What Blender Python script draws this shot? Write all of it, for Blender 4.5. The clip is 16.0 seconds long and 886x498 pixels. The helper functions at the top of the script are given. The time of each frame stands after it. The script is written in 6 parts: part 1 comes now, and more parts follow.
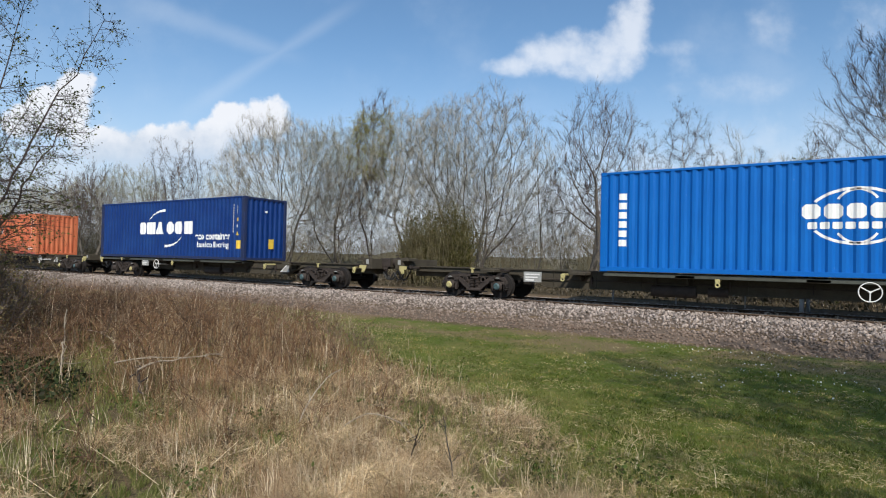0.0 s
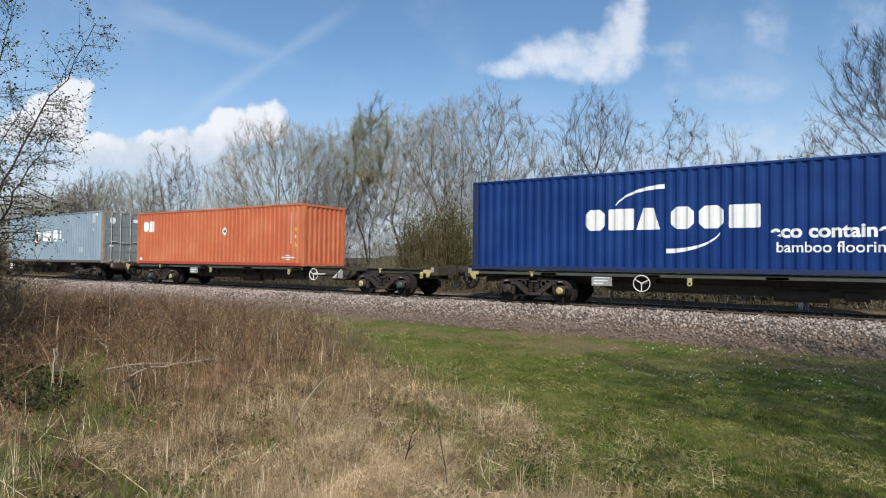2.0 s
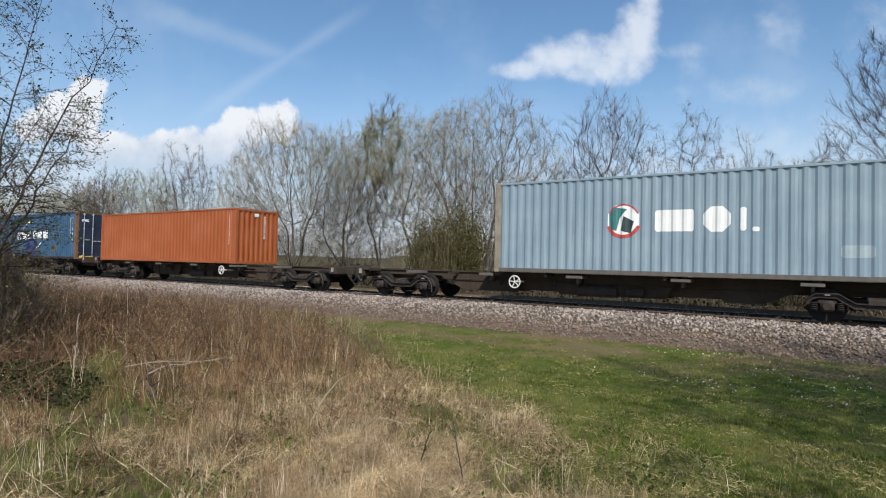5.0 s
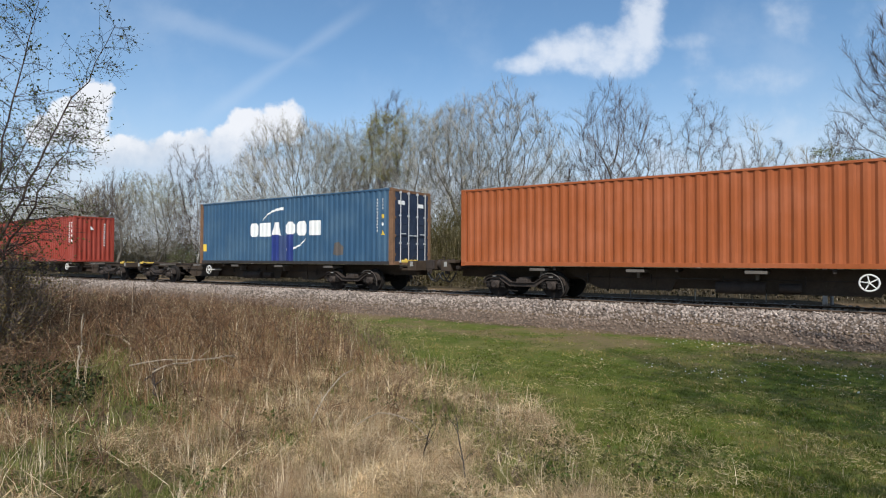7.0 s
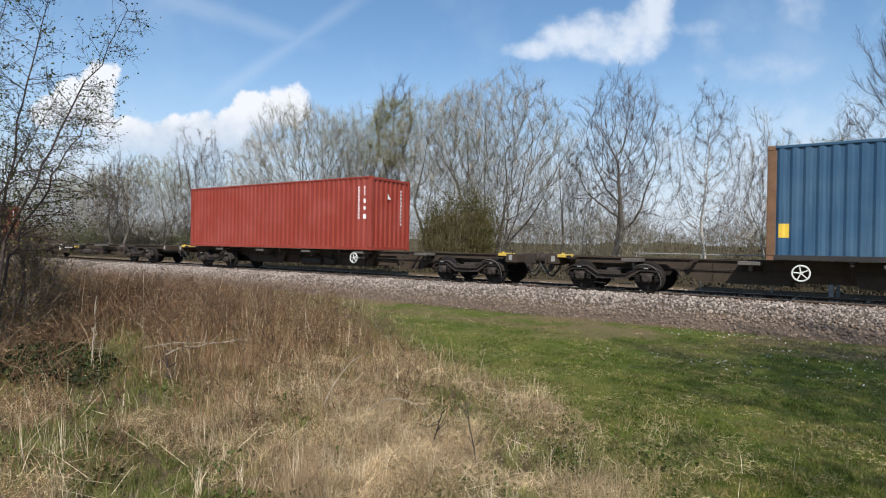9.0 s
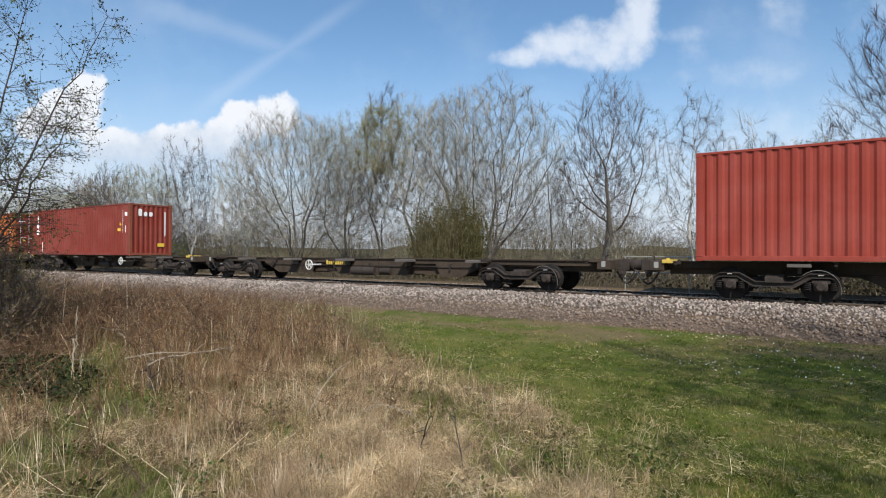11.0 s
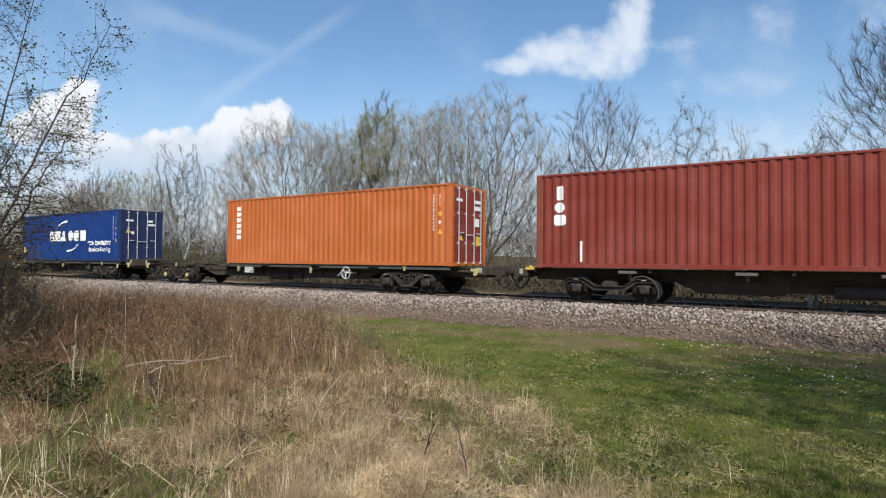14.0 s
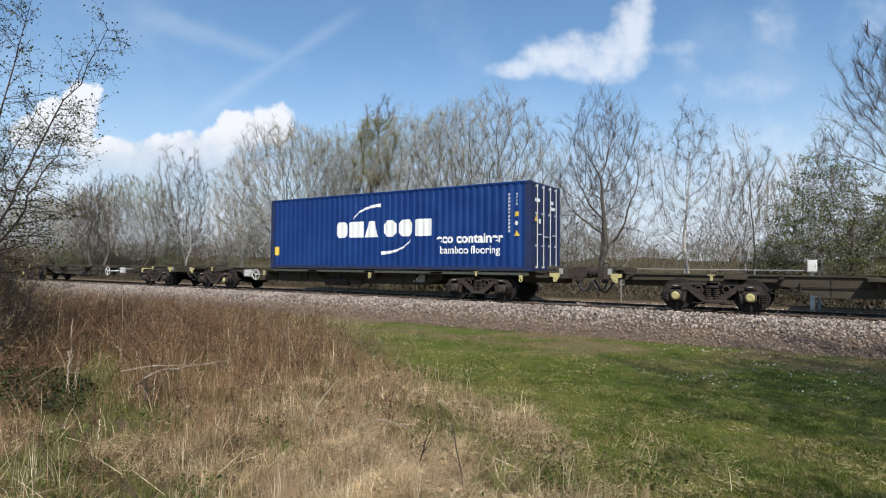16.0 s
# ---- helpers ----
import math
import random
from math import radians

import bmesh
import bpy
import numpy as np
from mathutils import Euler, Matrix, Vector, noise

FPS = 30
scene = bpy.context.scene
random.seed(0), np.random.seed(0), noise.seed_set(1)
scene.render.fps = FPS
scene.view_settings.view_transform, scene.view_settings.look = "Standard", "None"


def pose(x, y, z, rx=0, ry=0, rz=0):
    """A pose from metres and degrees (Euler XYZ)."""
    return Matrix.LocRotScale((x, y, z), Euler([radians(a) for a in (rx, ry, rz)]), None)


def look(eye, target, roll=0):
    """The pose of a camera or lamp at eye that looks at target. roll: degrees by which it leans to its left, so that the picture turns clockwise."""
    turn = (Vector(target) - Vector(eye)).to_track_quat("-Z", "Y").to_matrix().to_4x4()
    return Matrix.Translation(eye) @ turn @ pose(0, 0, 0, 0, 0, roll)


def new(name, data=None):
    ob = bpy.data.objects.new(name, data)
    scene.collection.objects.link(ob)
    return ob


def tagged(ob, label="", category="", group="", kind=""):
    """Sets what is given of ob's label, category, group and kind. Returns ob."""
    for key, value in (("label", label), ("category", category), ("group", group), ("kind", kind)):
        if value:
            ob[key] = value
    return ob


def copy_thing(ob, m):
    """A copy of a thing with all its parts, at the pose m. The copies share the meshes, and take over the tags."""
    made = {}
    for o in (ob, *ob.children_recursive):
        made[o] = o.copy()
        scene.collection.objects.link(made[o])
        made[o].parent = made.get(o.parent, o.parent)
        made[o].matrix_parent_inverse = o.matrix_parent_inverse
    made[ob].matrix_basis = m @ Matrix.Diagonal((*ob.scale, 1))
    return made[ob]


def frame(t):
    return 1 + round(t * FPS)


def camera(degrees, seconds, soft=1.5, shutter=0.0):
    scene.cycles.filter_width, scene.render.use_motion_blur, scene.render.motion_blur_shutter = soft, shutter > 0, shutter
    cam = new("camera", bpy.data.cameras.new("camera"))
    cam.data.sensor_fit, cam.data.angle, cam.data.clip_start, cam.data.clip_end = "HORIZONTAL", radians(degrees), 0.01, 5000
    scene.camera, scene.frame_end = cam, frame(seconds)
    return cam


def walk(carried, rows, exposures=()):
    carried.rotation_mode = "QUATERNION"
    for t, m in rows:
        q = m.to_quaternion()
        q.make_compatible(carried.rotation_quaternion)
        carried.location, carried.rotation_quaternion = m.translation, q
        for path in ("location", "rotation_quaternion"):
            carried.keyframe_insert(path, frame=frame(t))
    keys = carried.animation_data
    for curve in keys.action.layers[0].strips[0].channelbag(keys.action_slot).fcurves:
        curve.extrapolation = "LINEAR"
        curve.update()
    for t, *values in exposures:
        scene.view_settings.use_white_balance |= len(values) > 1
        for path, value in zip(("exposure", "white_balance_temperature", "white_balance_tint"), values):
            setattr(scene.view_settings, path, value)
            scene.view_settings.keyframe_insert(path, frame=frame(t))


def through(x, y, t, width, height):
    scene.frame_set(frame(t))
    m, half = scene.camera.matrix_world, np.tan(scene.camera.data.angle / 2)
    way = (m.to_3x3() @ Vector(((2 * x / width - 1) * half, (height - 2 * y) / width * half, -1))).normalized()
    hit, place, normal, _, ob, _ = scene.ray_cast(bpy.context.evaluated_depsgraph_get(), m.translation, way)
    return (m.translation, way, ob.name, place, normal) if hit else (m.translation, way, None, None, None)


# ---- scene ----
SECONDS = 16.0
cam = camera(75.24, SECONDS, soft=1.1)
# seconds, place, then turn to the left, pitch, lean
PATH = [
    (0.0, -0.002, -0.050, 1.730, 32.67, 1.09, -1.30),
    (0.5, 0.001, -0.043, 1.732, 32.85, 1.34, -0.85),
    (1.0, 0.004, -0.044, 1.727, 32.90, 1.51, -1.01),
    (1.5, 0.007, -0.012, 1.722, 32.85, 1.48, -0.34),
    (2.0, 0.019, 0.025, 1.719, 32.59, 1.37, -0.65),
    (2.5, 0.015, 0.057, 1.711, 32.34, 1.20, -0.55),
    (3.0, 0.019, 0.055, 1.719, 32.19, 1.04, -1.00),
    (3.5, 0.015, 0.019, 1.718, 32.19, 0.96, -1.23),
    (4.0, -0.003, -0.020, 1.736, 32.35, 1.00, -1.04),
    (4.5, -0.013, -0.063, 1.745, 33.23, 1.35, -1.54),
    (7.0, 0.020, 0.039, 1.698, 34.32, 1.10, -0.20),
    (7.5, 0.010, 0.071, 1.696, 33.88, -0.01, -0.34),
    (8.0, 0.010, 0.054, 1.709, 34.04, -0.64, -0.10),
    (8.5, -0.010, -0.002, 1.718, 34.31, -0.54, -1.02),
    (9.0, -0.014, -0.045, 1.724, 34.73, -0.30, -0.99),
    (11.5, 0.008, 0.055, 1.687, 33.32, 0.59, 0.25),
    (12.0, 0.018, 0.072, 1.689, 32.63, 0.30, 0.38),
    (12.5, -0.004, 0.056, 1.694, 32.40, 0.18, -0.06),
    (13.0, -0.028, -0.001, 1.700, 32.32, 0.35, -0.58),
    (13.5, -0.039, -0.045, 1.715, 32.70, 0.60, -0.37),
    (14.0, -0.043, -0.078, 1.716, 33.10, 1.12, -0.42),
    (14.5, -0.039, -0.079, 1.720, 33.21, 1.42, 0.43),
    (15.0, -0.052, -0.069, 1.730, 33.32, 1.42, -0.57),
    (15.5, -0.041, -0.038, 1.712, 33.55, 1.49, -0.92),
    (16.0, -0.031, 0.000, 1.722, 33.30, 1.48, -0.40),
]
walk(cam, [(t, pose(x, y, z, 90 + pitch, lean, turn)) for t, x, y, z, turn, pitch, lean in PATH],
     exposures=((0, .22), (4.5, .19), (7, .21), (9, .27), (16, .27)))

# the track runs along x; the train rolls towards +x
TRACK_Y, RAIL_TOP = 17.85, 0.50


def run(t):
    """How far the train has rolled at t seconds."""
    u = t - 8
    return 12.0896 * t + 0.00808 * u * u + 0.000031 * u ** 3


# ---------------------------------------------------------------- light
SUN_DIR = Vector((0.60, -0.76, 0.95)).normalized()
SUN_EL, SUN_AZ = math.asin(SUN_DIR.z), math.atan2(SUN_DIR.x, SUN_DIR.y)
sun = new("sun", bpy.data.lights.new("sun", "SUN"))
sun.data.energy, sun.data.angle, sun.data.color = 4.2, radians(0.6), (1.0, 0.95, 0.87)
sun.matrix_basis = look(SUN_DIR * 80, (0, 0, 0))


def nd(nt, kind, inputs=(), operation=None, use_clamp=False, data_type=None, blend_type=None, interpolation_type=None):
    n = nt.nodes.new(kind)
    if operation:
        n.operation = operation
    if use_clamp:
        n.use_clamp = True
    if data_type:
        n.data_type = data_type
    if blend_type:
        n.blend_type = blend_type
    if interpolation_type:
        n.interpolation_type = interpolation_type
    for k, v in dict(inputs).items():
        if isinstance(v, bpy.types.NodeSocket):
            nt.links.new(v, n.inputs[k])
        else:
            n.inputs[k].default_value = v
    return n


def mth(nt, op, a, b=0.0, clamp=False):
    return nd(nt, "ShaderNodeMath", {0: a, 1: b}, operation=op, use_clamp=clamp).outputs[0]


def mixc(nt, f, a, b, blend="MIX"):
    n = nd(nt, "ShaderNodeMix", data_type="RGBA", blend_type=blend)
    for k, v in ((0, f), (6, a), (7, b)):
        if isinstance(v, bpy.types.NodeSocket):
            nt.links.new(v, n.inputs[k])
        else:
            n.inputs[k].default_value = (*v, 1) if isinstance(v, tuple) and len(v) == 3 else v
    return n.outputs[2]


def ramp(nt, f, lo, hi):
    n = nd(nt, "ShaderNodeMapRange", {0: f, 1: lo, 2: hi}, interpolation_type="SMOOTHSTEP")
    return n.outputs[0]


def build_world():
    w = bpy.data.worlds.new("sky")
    scene.world = w
    w.use_nodes = True
    nt = w.node_tree
    nt.nodes.clear()
    sky = nd(nt, "ShaderNodeTexSky")
    sky.sky_type, sky.sun_disc, sky.sun_elevation, sky.sun_rotation = "NISHITA", False, SUN_EL, SUN_AZ
    sky.air_density, sky.dust_density, sky.ozone_density, sky.altitude = 1.0, 0.8, 2.0, 50.0
    co = nd(nt, "ShaderNodeTexCoord").outputs["Generated"]
    a = radians(33)
    fwd = nd(nt, "ShaderNodeVectorMath", {0: co, 1: (-math.sin(a), math.cos(a), 0)}, operation="DOT_PRODUCT").outputs["Value"]
    rgt = nd(nt, "ShaderNodeVectorMath", {0: co, 1: (math.cos(a), math.sin(a), 0)}, operation="DOT_PRODUCT").outputs["Value"]
    up = nd(nt, "ShaderNodeSeparateXYZ", {0: co}).outputs[2]
    ahead = mth(nt, "MAXIMUM", fwd, 0.05)
    p, q = mth(nt, "DIVIDE", rgt, ahead), mth(nt, "DIVIDE", up, ahead)
    pq = nd(nt, "ShaderNodeCombineXYZ", {0: p, 1: q}).outputs[0]
    big = nd(nt, "ShaderNodeTexNoise", {"Vector": pq, "Scale": 17.0, "Detail": 9.0, "Roughness": 0.58}).outputs[0]
    soft = nd(nt, "ShaderNodeTexNoise", {"Vector": pq, "Scale": 4.0, "Detail": 6.0, "Roughness": 0.6}).outputs[0]
    wob = mth(nt, "MULTIPLY", mth(nt, "SUBTRACT", big, 0.5), 3.6)
    front = ramp(nt, fwd, 0.1, 0.3)

    def blobs(spots, hard, rag=1.0):
        top = None
        for x, y, rx, ry in spots:
            dx = mth(nt, "DIVIDE", mth(nt, "SUBTRACT", p, x), rx)
            dy = mth(nt, "DIVIDE", mth(nt, "SUBTRACT", q, y), ry)
            d = mth(nt, "SUBTRACT", 1.0, mth(nt, "ADD", mth(nt, "MULTIPLY", dx, dx), mth(nt, "MULTIPLY", dy, dy)))
            top = d if top is None else mth(nt, "SMOOTH_MAX", top, d)
        v = mth(nt, "ADD", top, mth(nt, "MULTIPLY", wob, rag))
        return mth(nt, "MULTIPLY", ramp(nt, v, 0.0, hard), front)

    # puffy fair-weather clouds
    puffs = blobs([(-0.64, 0.285, .042, .038), (-0.70, 0.225, .08, .032), (-0.585, 0.185, .08, .034), (-0.50, 0.19, .075, .034), (-0.45, 0.204, .04, .034),
                   (-0.365, 0.222, .055, .046), (-0.305, 0.238, .045, .047), (-0.41, 0.205, .05, .036), (-0.45, 0.160, .22, .030), (-0.67, 0.25, .06, .045)], 0.55, 0.85)
    puffs = mth(nt, "MULTIPLY", puffs, ramp(nt, q, 0.09, 0.20))
    wedge = blobs([(0.12, 0.343, .06, .022), (0.19, 0.36, .08, .045), (0.225, 0.378, .055, .038), (0.27, 0.367, .09, .055), (0.315, 0.385, .055, .06), (0.325, 0.425, .045, .05), (0.34, 0.46, .03, .05)], 1.2, 0.6)
    thin = blobs([(0.58, 0.42, .06, .05), (0.74, 0.44, .07, .06), (0.60, 0.22, .26, .07), (0.30, 0.18, .14, .06), (0.5, 0.31, .15, .035), (0.415, 0.345, .035, .03), (0.39, 0.38, .06, .02)], 3.2)
    # two crossing vapour trails
    def trail(x0, y0, x1, y1, wd):
        L = math.hypot(x1 - x0, y1 - y0)
        nx, ny = -(y1 - y0) / L, (x1 - x0) / L
        d = mth(nt, "ADD", mth(nt, "MULTIPLY", mth(nt, "SUBTRACT", p, x0), nx), mth(nt, "MULTIPLY", mth(nt, "SUBTRACT", q, y0), ny))
        s = mth(nt, "ADD", mth(nt, "MULTIPLY", mth(nt, "SUBTRACT", p, x0), -(-ny)), mth(nt, "MULTIPLY", mth(nt, "SUBTRACT", q, y0), (y1 - y0) / L))
        s = mth(nt, "DIVIDE", s, L)
        body = ramp(nt, mth(nt, "ADD", mth(nt, "ABSOLUTE", d), mth(nt, "MULTIPLY", mth(nt, "SUBTRACT", soft, 0.5), -0.03)), wd, 0.0)
        span = mth(nt, "MULTIPLY", ramp(nt, s, -0.1, 0.25), ramp(nt, s, 1.1, 0.75))
        return mth(nt, "MULTIPLY", body, span)

    trails = mth(nt, "MAXIMUM", trail(-0.55, 0.44, -0.25, 0.345, 0.028), trail(-0.15, 0.45, -0.46, 0.24, 0.023))
    low = mth(nt, "MULTIPLY", ramp(nt, mth(nt, "ADD", q, mth(nt, "MULTIPLY", mth(nt, "SUBTRACT", soft, 0.5), 0.55)), 0.20, 0.07), front)
    haze = mth(nt, "POWER", ramp(nt, up, 0.42, -0.02), 1.6)
    veil = mth(nt, "MULTIPLY", ramp(nt, soft, 0.45, 0.78), 0.16)
    clear = mixc(nt, 1.0, sky.outputs[0], (0.86, 1.05, 1.12), "MULTIPLY")
    col = mixc(nt, mth(nt, "MULTIPLY", haze, 0.85), clear, (4.9, 5.4, 6.2))
    col = mixc(nt, veil, col, (5.6, 6.3, 7.2))
    col = mixc(nt, mth(nt, "MULTIPLY", low, 0.6), col, (5.3, 5.8, 6.6))
    col = mixc(nt, mth(nt, "MULTIPLY", trails, 0.15), col, (6.0, 6.6, 7.4))
    col = mixc(nt, mth(nt, "MULTIPLY", thin, 0.66), col, (6.0, 6.5, 7.2))
    col = mixc(nt, mth(nt, "MULTIPLY", wedge, 0.72), col, (6.7, 7.0, 7.5))
    # cloud bases are greyer
    shade = ramp(nt, mth(nt, "ADD", q, mth(nt, "MULTIPLY", wob, 0.05)), 0.15, 0.25)
    body = mixc(nt, shade, (4.4, 5.0, 5.9), (7.1, 7.15, 7.4))
    col = mixc(nt, mth(nt, "MULTIPLY", puffs, 0.88), col, body)
    bg = nd(nt, "ShaderNodeBackground", {"Color": col, "Strength": 0.115})
    out = nd(nt, "ShaderNodeOutputWorld")
    nt.links.new(bg.outputs[0], out.inputs[0])


build_world()


# ---------------------------------------------------------------- materials
def lin(r, g, b):
    return tuple(((c / 255 + 0.055) / 1.055) ** 2.4 if c > 10 else c / 255 / 12.92 for c in (r, g, b))


def material(name, base, other=None, rough=0.7, metal=0.0, scale=3.0, fine=40.0, bump=0.15, amount=0.6, island=0.0, obj=0.0, stretch=(1, 1, 1), spec=0.5, toe=None):
    """Two colours mixed by noise at two scales, with fine relief; island, obj: how far pieces differ in brightness."""
    m = bpy.data.materials.new(name)
    m.use_nodes = True
    nt = m.node_tree
    bsdf = nt.nodes["Principled BSDF"]
    co = nd(nt, "ShaderNodeTexCoord").outputs["Object"]
    mp = nd(nt, "ShaderNodeMapping", {"Vector": co, "Scale": stretch}).outputs[0]
    n1 = nd(nt, "ShaderNodeTexNoise", {"Vector": mp, "Scale": scale, "Detail": 6.0, "Roughness": 0.6}).outputs[0]
    n2 = nd(nt, "ShaderNodeTexNoise", {"Vector": mp, "Scale": fine, "Detail": 4.0, "Roughness": 0.6}).outputs[0]
    other = other or tuple(c * 0.6 for c in base)
    f = mth(nt, "MULTIPLY", ramp(nt, mth(nt, "ADD", mth(nt, "MULTIPLY", n1, 0.65), mth(nt, "MULTIPLY", n2, 0.35)), 0.36, 0.64), amount)
    col = mixc(nt, f, base, other)
    for kind, out, k in (("ShaderNodeNewGeometry", "Random Per Island", island), ("ShaderNodeObjectInfo", "Random", obj)):
        if k:
            r = nd(nt, kind).outputs[out]
            v = nd(nt, "ShaderNodeMapRange", {0: r, 3: 1 - k, 4: 1 + k}).outputs[0]
            hs = nd(nt, "ShaderNodeHueSaturation", {"Color": col, "Value": v})
            col = hs.outputs[0]
    if toe:
        # soil washed over the foot of a slope: colour, and the y between which it thins out
        yy = nd(nt, "ShaderNodeSeparateXYZ", {0: co}).outputs[1]
        yy = mth(nt, "ADD", yy, mth(nt, "MULTIPLY", mth(nt, "SUBTRACT", n1, 0.5), 2.2))
        col = mixc(nt, mth(nt, "MULTIPLY", ramp(nt, yy, toe[2], toe[1]), 0.75), col, toe[0])
    nt.links.new(col, bsdf.inputs["Base Color"])
    bsdf.inputs["Roughness"].default_value, bsdf.inputs["Metallic"].default_value = rough, metal
    bsdf.inputs["Specular IOR Level"].default_value = spec
    if bump:
        b = nd(nt, "ShaderNodeBump", {"Strength": bump, "Distance": 0.02, "Height": n2})
        nt.links.new(b.outputs[0], bsdf.inputs["Normal"])
    return m


def leafy(name, cols, rough=0.6, through=0.3, patch=None, patch_scale=0.8, moss=None):
    """Blades and leaves: a colour of its own for each island, with light coming through."""
    m = bpy.data.materials.new(name)
    m.use_nodes = True
    nt = m.node_tree
    bsdf = nt.nodes["Principled BSDF"]
    r = nd(nt, "ShaderNodeNewGeometry").outputs["Random Per Island"]
    cr = nd(nt, "ShaderNodeValToRGB", {0: r})
    els = cr.color_ramp.elements
    els[0].color, els[1].color = (*cols[0], 1), (*cols[-1], 1)
    for i, c in enumerate(cols[1:-1], 1):
        els.new(i / (len(cols) - 1)).color = (*c, 1)
    co = nd(nt, "ShaderNodeTexCoord").outputs["Object"]
    n = nd(nt, "ShaderNodeTexNoise", {"Vector": co, "Scale": 2.3, "Detail": 7.0, "Roughness": 0.72}).outputs[0]
    v = nd(nt, "ShaderNodeMapRange", {0: n, 1: 0.32, 2: 0.68, 3: 0.42, 4: 1.48}).outputs[0]
    col = nd(nt, "ShaderNodeHueSaturation", {"Color": cr.outputs[0], "Value": v}).outputs[0]
    if patch:
        pn = nd(nt, "ShaderNodeTexNoise", {"Vector": co, "Scale": patch_scale, "Detail": 7.0, "Roughness": 0.65}).outputs[0]
        col = mixc(nt, mth(nt, "MULTIPLY", ramp(nt, pn, 0.44, 0.66), 0.8), col, patch)
    if moss:
        pn = nd(nt, "ShaderNodeTexNoise", {"Vector": nd(nt, "ShaderNodeMapping", {"Vector": co, "Location": (31, 17, 5)}).outputs[0], "Scale": 2.1, "Detail": 7.0, "Roughness": 0.7}).outputs[0]
        col = mixc(nt, mth(nt, "MULTIPLY", ramp(nt, pn, 0.45, 0.56), 0.92), col, moss)
    nt.links.new(col, bsdf.inputs["Base Color"])
    bsdf.inputs["Roughness"].default_value = rough
    bsdf.inputs["Specular IOR Level"].default_value = 0.08
    tr = nd(nt, "ShaderNodeBsdfTranslucent", {"Color": col})
    mx = nd(nt, "ShaderNodeMixShader", {0: through, 1: bsdf.outputs[0], 2: tr.outputs[0]})
    nt.links.new(mx.outputs[0], nt.nodes["Material Output"].inputs[0])
    return m


def container_paint(name, base, rust=0.35, fade=None, runs_mix=0.42):
    """Sprayed steel: chalky fading in patches, rust runs down the sheet, scuffs."""
    m = bpy.data.materials.new(name)
    m.use_nodes = True
    nt = m.node_tree
    bsdf = nt.nodes["Principled BSDF"]
    co = nd(nt, "ShaderNodeTexCoord").outputs["Object"]
    big = nd(nt, "ShaderNodeTexNoise", {"Vector": co, "Scale": 0.7, "Detail": 5.0, "Roughness": 0.6}).outputs[0]
    runs = nd(nt, "ShaderNodeTexNoise", {"Vector": nd(nt, "ShaderNodeMapping", {"Vector": co, "Scale": (9, 9, 0.55)}).outputs[0], "Scale": 1.0, "Detail": 5.0, "Roughness": 0.65}).outputs[0]
    spots = nd(nt, "ShaderNodeTexNoise", {"Vector": co, "Scale": 7.0, "Detail": 8.0, "Roughness": 0.7}).outputs[0]
    fade = fade or tuple(min(1, c * 1.15 + 0.03) for c in base)
    col = mixc(nt, mth(nt, "MULTIPLY", ramp(nt, big, 0.35, 0.7), 0.6), base, fade)
    col = mixc(nt, mth(nt, "MULTIPLY", ramp(nt, runs, 0.50, 0.75), runs_mix), col, tuple(c * 0.55 for c in base))
    rm = mth(nt, "MULTIPLY", ramp(nt, mth(nt, "ADD", mth(nt, "MULTIPLY", runs, 0.5), mth(nt, "MULTIPLY", spots, 0.5)), 0.60, 0.72), rust)
    col = mixc(nt, rm, col, (0.10, 0.045, 0.02))
    # pale scuffs and chalk marks
    fine = nd(nt, "ShaderNodeTexNoise", {"Vector": nd(nt, "ShaderNodeMapping", {"Vector": co, "Scale": (5, 5, 1.6)}).outputs[0], "Scale": 3.0, "Detail": 6.0, "Roughness": 0.7}).outputs[0]
    col = mixc(nt, mth(nt, "MULTIPLY", ramp(nt, fine, 0.66, 0.76), 0.35), col, tuple(min(1, c * 0.6 + 0.25) for c in base))
    nt.links.new(col, bsdf.inputs["Base Color"])
    nt.links.new(nd(nt, "ShaderNodeMapRange", {0: big, 3: 0.42, 4: 0.62}).outputs[0], bsdf.inputs["Roughness"])
    bsdf.inputs["Specular IOR Level"].default_value = 0.25
    b = nd(nt, "ShaderNodeBump", {"Strength": 0.12, "Distance": 0.02, "Height": spots})
    nt.links.new(b.outputs[0], bsdf.inputs["Normal"])
    return m


